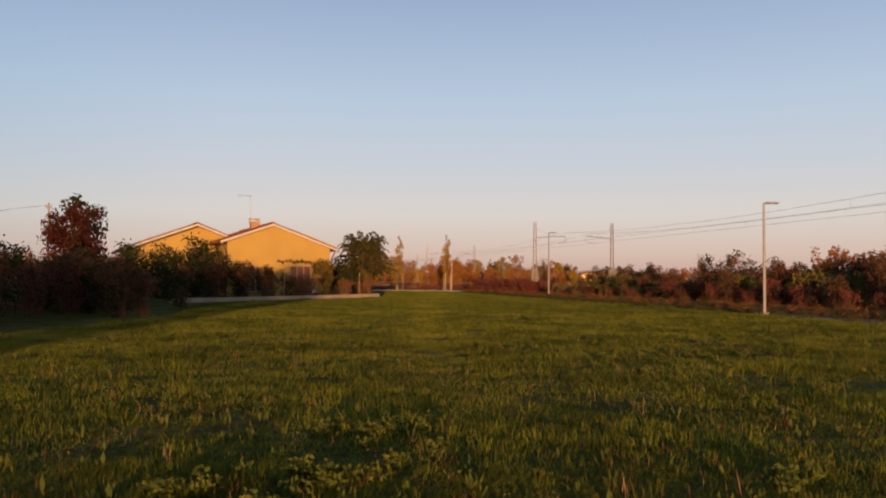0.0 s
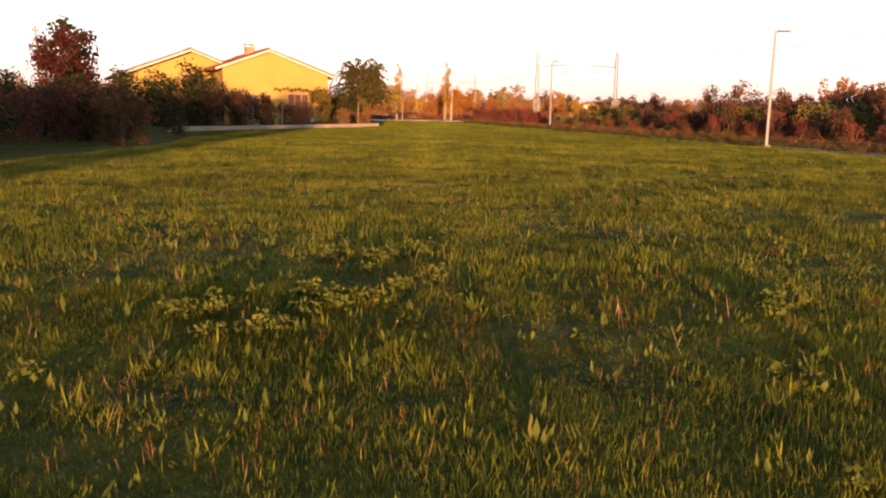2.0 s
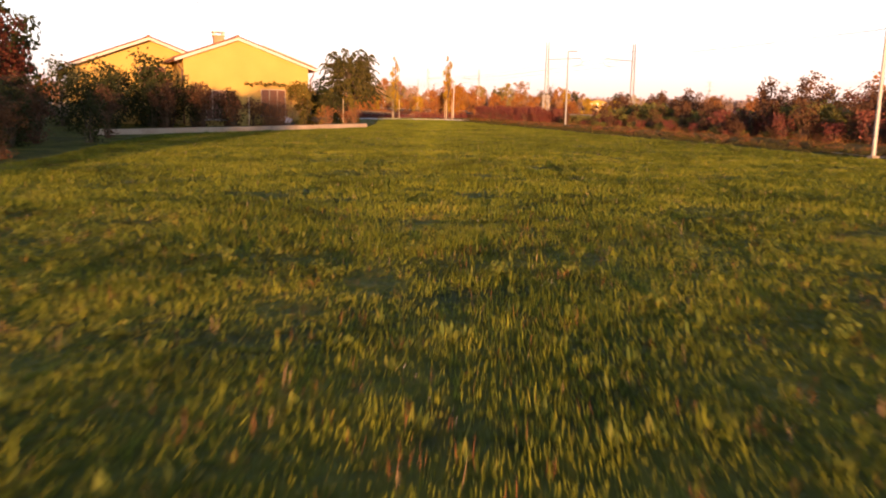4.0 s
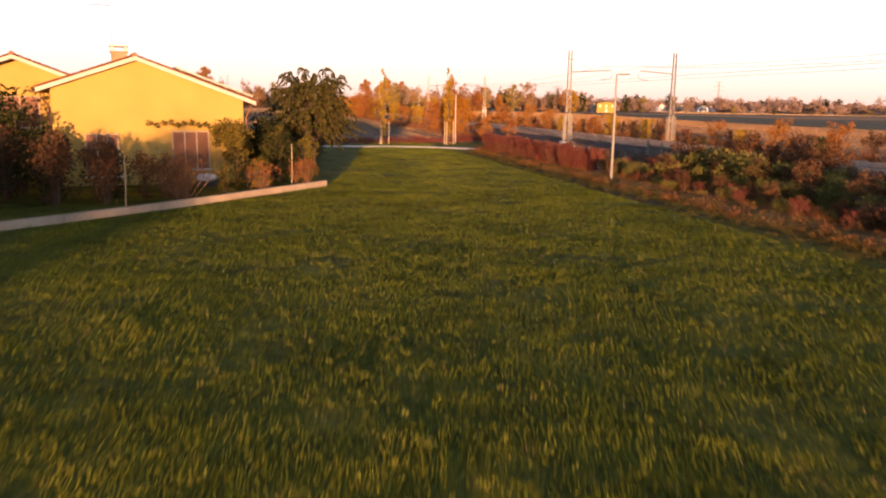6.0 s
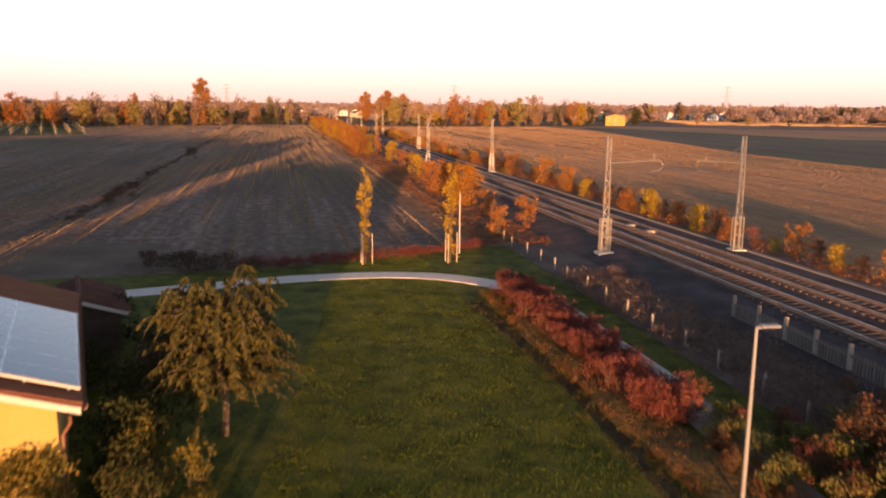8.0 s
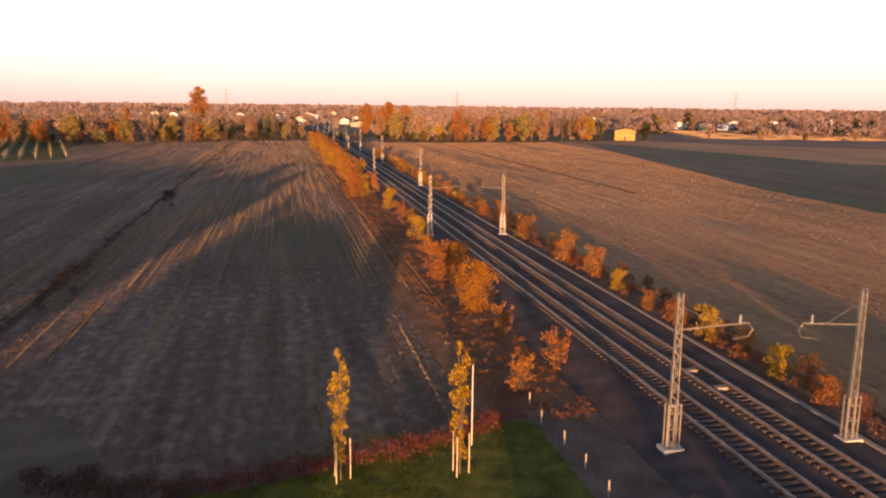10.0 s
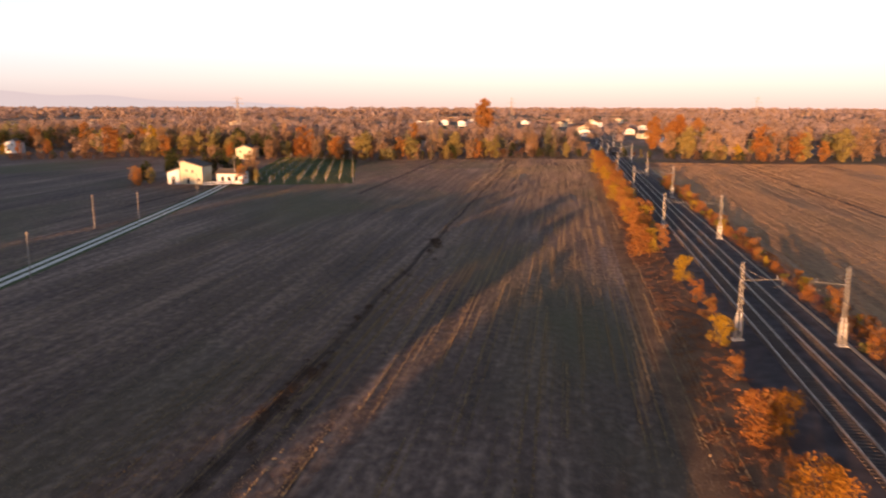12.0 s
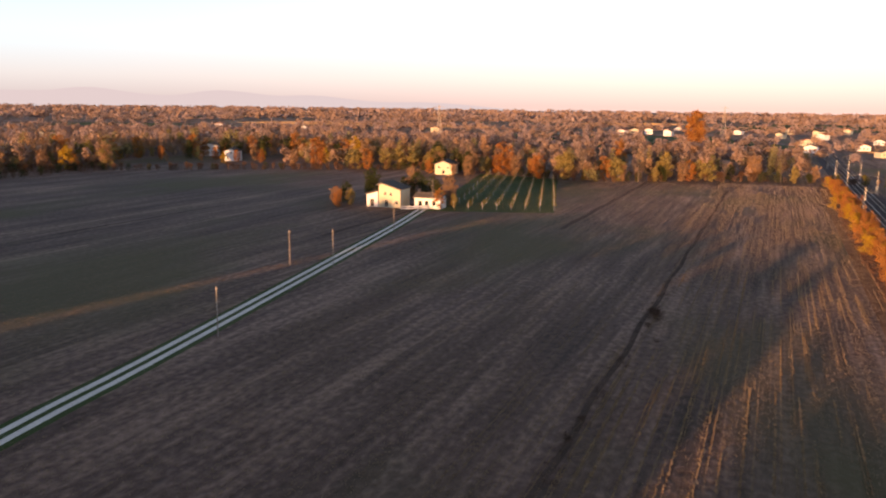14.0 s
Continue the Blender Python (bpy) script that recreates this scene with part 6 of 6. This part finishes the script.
def brush(name, label, material, spots, leaf_, per, seed, category="weeds", slim=0.3):
    """Low plants as one mesh: x, y, width, height, and per leaves each."""
    rng = np.random.default_rng(seed)
    bl = [(x, y, h * 0.5, w * 0.5, w * 0.5, h * 0.52) for x, y, w, h in spots]
    v, f = leaf_cloud(len(bl) * per, bl, leaf_ * (1.25 if slim < 0.5 else 1.0), rng, slim, 0.0, 0.6)
    v[:, 2] = np.maximum(v[:, 2], 0.02)
    return tagged(part_me(name, mesh_np(name, v, f), material, None), label, category, kind="stuff")


spots = []
for cx, cy, n, sp in ((-0.84, -22.87, 9, 0.22), (-0.43, -22.61, 6, 0.19), (-0.59, -24.47, 8, 0.16), (-0.86, -24.6, 8, 0.16), (-1.01, -25.27, 9, 0.16), (-1.55, -24.99, 8, 0.18), (-0.31, -23.95, 5, 0.14), (2.24, -24.29, 6, 0.2), (3.08, -18.31, 8, 0.79), (1.8, -15.69, 10, 1.05), (-1.5, -2.04, 12, 0.32), (-1.19, -2.68, 10, 0.27), (-0.45, -3.33, 10, 0.27), (-0.13, -3.76, 9, 0.27), (-2.26, -3.74, 8, 0.27), (-2.8, -4.48, 8, 0.21), (-2.91, -5.22, 7, 0.21), (1.46, -4.83, 8, 0.21), (1.35, -5.57, 8, 0.21), (5.82, -13.39, 8, 0.91), (7.08, -8.56, 10, 1.27)):
    spots += [(cx + RNG.normal() * sp, cy + RNG.normal() * sp * 0.7, RNG.uniform(0.1, 0.22), RNG.uniform(0.08, 0.2)) for k in range(n)]
while len(spots) < 560:
    y = -27 + 40 * RNG.random() ** 1.2
    x = RNG.uniform(-9, 11)
    le, ri = lawn_x(y)
    if le < x < ri and noise.noise((x * 0.35, y * 0.35, 5.0)) > 0.12:
        spots.append((x, y, RNG.uniform(0.08, 0.26), RNG.uniform(0.06, 0.16)))
brush("meadow_weeds", "leafy yellow-green weeds in the meadow", M["weed"], spots, 0.036, 70, 32, slim=0.6)
spots = [(x, y, w * 0.25, h * 1.4) for x, y, w, h in spots[::2]]
brush("seed_heads", "pale seed heads above the meadow", M["seed"], [(x + RNG.normal() * 2, y + RNG.normal() * 2, 0.25, 0.22) for x, y, w, h in spots], 0.011, 4, 35)

# rough growth along the railway and the lawn's edge
lo = []
for k in range(1900):
    q = 66 + 260 * RNG.random() ** 1.3
    lo.append((*at_rail(RNG.uniform(15.8, 21.4), q), RNG.uniform(0.4, 1.1), RNG.uniform(0.1, 0.4)))
brush("railside_brush", "low rusty dry brush beside the railway", M["l_rust"], lo, 0.11, 26, 36, "brush")
lo = [(*at_rail(RNG.uniform(34.4, 37.5), 15 + 290 * RNG.random() ** 1.2), RNG.uniform(0.6, 1.5), RNG.uniform(0.3, 1.1)) for k in range(1500)]
brush("far_railside_brush", "rusty dry brush on the far side of the railway", M["l_rust"], lo, 0.15, 28, 37, "brush")
lo = [(*at_rail(RNG.uniform(17.2, 21.6), -20 + 76 * RNG.random()), RNG.uniform(0.4, 1.1), RNG.uniform(0.35, 0.85)) for k in range(2100)]
brush("trackside_grass", "dull brown dry grass between fence and track", M["l_dull"], lo, 0.1, 36, 38, "brush")
lo = []
for k in range(1500):
    q = 2 + 31 * RNG.random()
    s = RNG.uniform(15.8, 20.2)
    h = 0.55 + 0.75 * noise.noise((s * 0.45, q * 0.3, 2.0)) + 0.5 * math.sin((s - 15.8) / 4.4 * math.pi)
    if h > 0.15 and q < 31 - 4 * noise.noise((s, 1.0, 3.0)):
        lo.append((*at_rail(s, q), RNG.uniform(0.5, 1.1), h))
brush("bramble_thicket", "sprawling green and brown bramble thicket", M["l_bramble"], lo[::2], 0.11, 60, 43, "brush", 0.55)
brush("dry_thicket", "tangled rusty dry stems in the bramble thicket", M["l_dull"], lo[1::2], 0.1, 50, 44, "brush")
lo = [(*at_rail(13.5 + RNG.normal() * 0.42, 33 + 19 * RNG.random()), RNG.uniform(0.4, 0.8), RNG.uniform(0.6, 1.25)) for k in range(520)]
brush("hedge_growth", "dense dull-red growth filling the hedge", M["l_red"], lo, 0.08, 60, 46, "hedge")
lo = [(*at_rail(RNG.uniform(11.7, 13.3), -28 + 80 * RNG.random()), RNG.uniform(0.3, 0.7), RNG.uniform(0.15, 0.45)) for k in range(3400)]
brush("hedge_grass", "dry rusty grass at the foot of the hedge", M["l_rust"], lo[::2], 0.075, 46, 39, "brush", 0.16)
brush("bank_weeds", "olive and straw-coloured rough grass on the bank", M["l_olive"], lo[1::2], 0.06, 46, 47, "weeds", 0.16)
lo = [(*at_rail(14.0 + RNG.normal() * 0.35, -20 + 52 * RNG.random()), RNG.uniform(0.25, 0.6), RNG.uniform(0.25, 0.7)) for k in range(900)]
brush("rusty_edge", "line of rusty dry stalks along the overgrown path", M["l_rust"], lo, 0.07, 80, 48, "weeds", 0.14)
lo = [(*at_rail(RNG.choice((10.95, 11.65, 11.8)) + RNG.normal() * 0.2, -40 + 90 * RNG.random()), RNG.uniform(0.2, 0.5), RNG.uniform(0.1, 0.26)) for k in range(1300)]
brush("furrow_edge_grass", "uneven grass overhanging the furrow", M["l_furrow"], lo, 0.06, 46, 49, "grass", 0.14)
lo = [(*at_rail(-17 + RNG.normal() * 0.6, 84 + 290 * RNG.random() ** 1.4), RNG.uniform(0.4, 1.1), RNG.uniform(0.1, 0.4)) for k in range(230)]
brush("field_ditch_brush", "low brown brush in the field furrow", M["l_scrub"], lo, 0.1, 40, 50, "brush")
lo = [(-4 - 15 * (k % 97) / 97 + RNG.normal() * 0.6, 68 - 10.5 * ((k % 97) / 97) ** 0.7 + abs(RNG.normal()) * 0.8, RNG.uniform(0.5, 1.2), RNG.uniform(0.3, 0.8)) for k in range(300)]
brush("lawn_edge_brush", "rusty dry weeds along the lawn's far edge", M["l_red"], lo, 0.1, 40, 40, "brush")
tufts("dry_stems", "fine brown dry stems among the grass", M["l_rust"], 9000, -29.5, -12, 0.085, 4, 0.012, 34, "weeds", 0.85, 1.6)
tufts("dry_stalks", "dry brown stalks in the meadow", M["straw"], 2400, -29.4, 22, 0.12, 3, 0.014, 33, "weeds", 0.8, 1.5)

# ---- stubble on the fields ----
def inside(x, y, poly):
    """Which of the points lie in a polygon."""
    hit = np.zeros(len(x), bool)
    for (xa, ya), (xb, yb) in zip(poly, poly[1:] + poly[:1]):
        if ya != yb:
            hit ^= ((ya > y) != (yb > y)) & (x < (xb - xa) * (y - ya) / (yb - ya) + xa)
    return hit


def stubble(name, label, rows, seed, material="straw", bare=None):
    """Straw stumps in drilled rows: s0, s1, row spacing, q0, q1, stumps per metre, height, gap threshold."""
    rng = np.random.default_rng(seed)
    V = []
    for s0, s1, gap, q0, q1, per, h, thin in rows:
        ss = np.cumsum(gap * rng.uniform(0.45, 1.6, int((s1 - s0) / gap))) + s0
        n = int((q1 - q0) * per)
        s = np.repeat(ss, n) + rng.normal(0, 0.05, len(ss) * n)
        weight = np.repeat(rng.normal(0, 0.16, len(ss)), n)
        q = rng.uniform(q0, q1, len(s))
        keep = np.array([noise.noise((a * 0.9, b * 0.05, 3.0)) + 0.7 * noise.noise((a * 0.07, b * 0.02, 7.0)) for a, b in zip(s, q)]) + weight > thin + rng.normal(0, 0.08, len(s))
        s, q = s[keep], q[keep]
        p = s[:, None] * RN + q[:, None] * RA
        if bare:
            p = p[~inside(p[:, 0], p[:, 1], bare)]
        m = len(p)
        a = rng.random(m) * 6.283
        hh = h * rng.uniform(0.4, 1.3, m)
        w = h * rng.uniform(0.4, 1.1, m)
        dx = np.stack([np.cos(a) * w, np.sin(a) * w, np.zeros(m)], 1)
        o = np.stack([p[:, 0], p[:, 1], np.zeros(m)], 1)
        tip = o + np.stack([rng.normal(0, 0.5, m) * hh, rng.normal(0, 0.5, m) * hh, hh], 1)
        V.append(np.stack([o - dx, o + dx, tip], 1).reshape(-1, 3))
    V = np.concatenate(V)
    return tagged(part_me(name, mesh_np(name, V, np.arange(len(V)).reshape(-1, 3)), M[material], None), label, "stubble", kind="stuff")


stubble("field_stubble", "rows of pale cut stubble on the bare field", [(-14, 15.5, 0.8, 66, 210, 16, 0.075, 0.12), (-14, 15.5, 0.9, 210, 400, 7, 0.07, 0.2), (-26, -14, 0.9, 62, 180, 18, 0.07, -0.05), (-60, -14, 1.1, 64, 230, 5, 0.07, 0.1), (-120, -60, 1.6, 60, 230, 2.0, 0.08, 0.12)], 41)
stubble("straw_rows", "thin bright rows of straw left by the combine", [(-20, 15.2, 1.7, 62, 150, 12, 0.12, -0.12), (-20, 15.2, 1.9, 150, 230, 8, 0.11, -0.02)], 51)
stubble("short_stubble", "short scattered stubble and clods on the bare field", [(-22, 15.5, 0.25, 62, 130, 6.0, 0.05, -0.45), (-22, 15.5, 0.28, 130, 230, 3.4, 0.075, -0.45), (-22, 15.5, 0.3, 230, 400, 2.4, 0.11, -0.45), (-62, -22, 0.4, 56, 190, 3.0, 0.09, -0.35), (-120, -22, 0.5, 56, 390, 2.0, 0.09, -0.35)], 45, "clod")
stubble("far_field_stubble", "rows of tan stubble beyond the railway", [(38, 70, 0.42, 40, 150, 9.0, 0.065, -0.4), (70, 125, 0.5, 40, 150, 5.0, 0.09, -0.35), (38, 125, 0.55, 150, 385, 4.4, 0.12, -0.35)], 42, "tan_straw", CROP)

# ---- sleepers ----
for tr, s in zip([o for o in scene.objects if o.name.startswith("railway_track")], TRACKS):
    for k in range(300):
        o = part_me("sleeper", SLEEPER, None, tr)
        o.matrix_basis = pose(*at_rail(s, 18 + 0.6 * k), 0.305, 0, 0, 16.66)
    V, F = [], []
    cs = [Vector(v.co) for v in SLEEPER.vertices]
    fs = [tuple(p.vertices) for p in SLEEPER.polygons if len(p.vertices) == 4]
    for k in range(300, 1000):
        b0 = len(V)
        mm = pose(*at_rail(s, 18 + 0.6 * k), 0.305, 0, 0, 16.66)
        V += [tuple(mm @ c) for c in cs]
        F += [tuple(b0 + i for i in f) for f in fs]
    tagged(part_me("sleeper_rest", mesh_np("sleeper_rest", V, F), M["sleeper"], tr), kind="stuff")

# undergrowth closing the foot of the trees at the far field edge
for k, (x, y) in enumerate(along([(-252, 350), (-186, 338), (-166, 351), (-134, 387), (-108, 404), (-70, 410), (-24, 406)], 2.6)):
    plant(("brownhedge", "scrub", "brownhedge", "dark", "olive")[int(RNG.integers(0, 5))], x + RNG.normal() * 1.2, y + RNG.normal() * 1.2, RNG.uniform(1.1, 2.0), label="shrub of the undergrowth beneath the field-edge trees", group="undergrowth at the field edge")
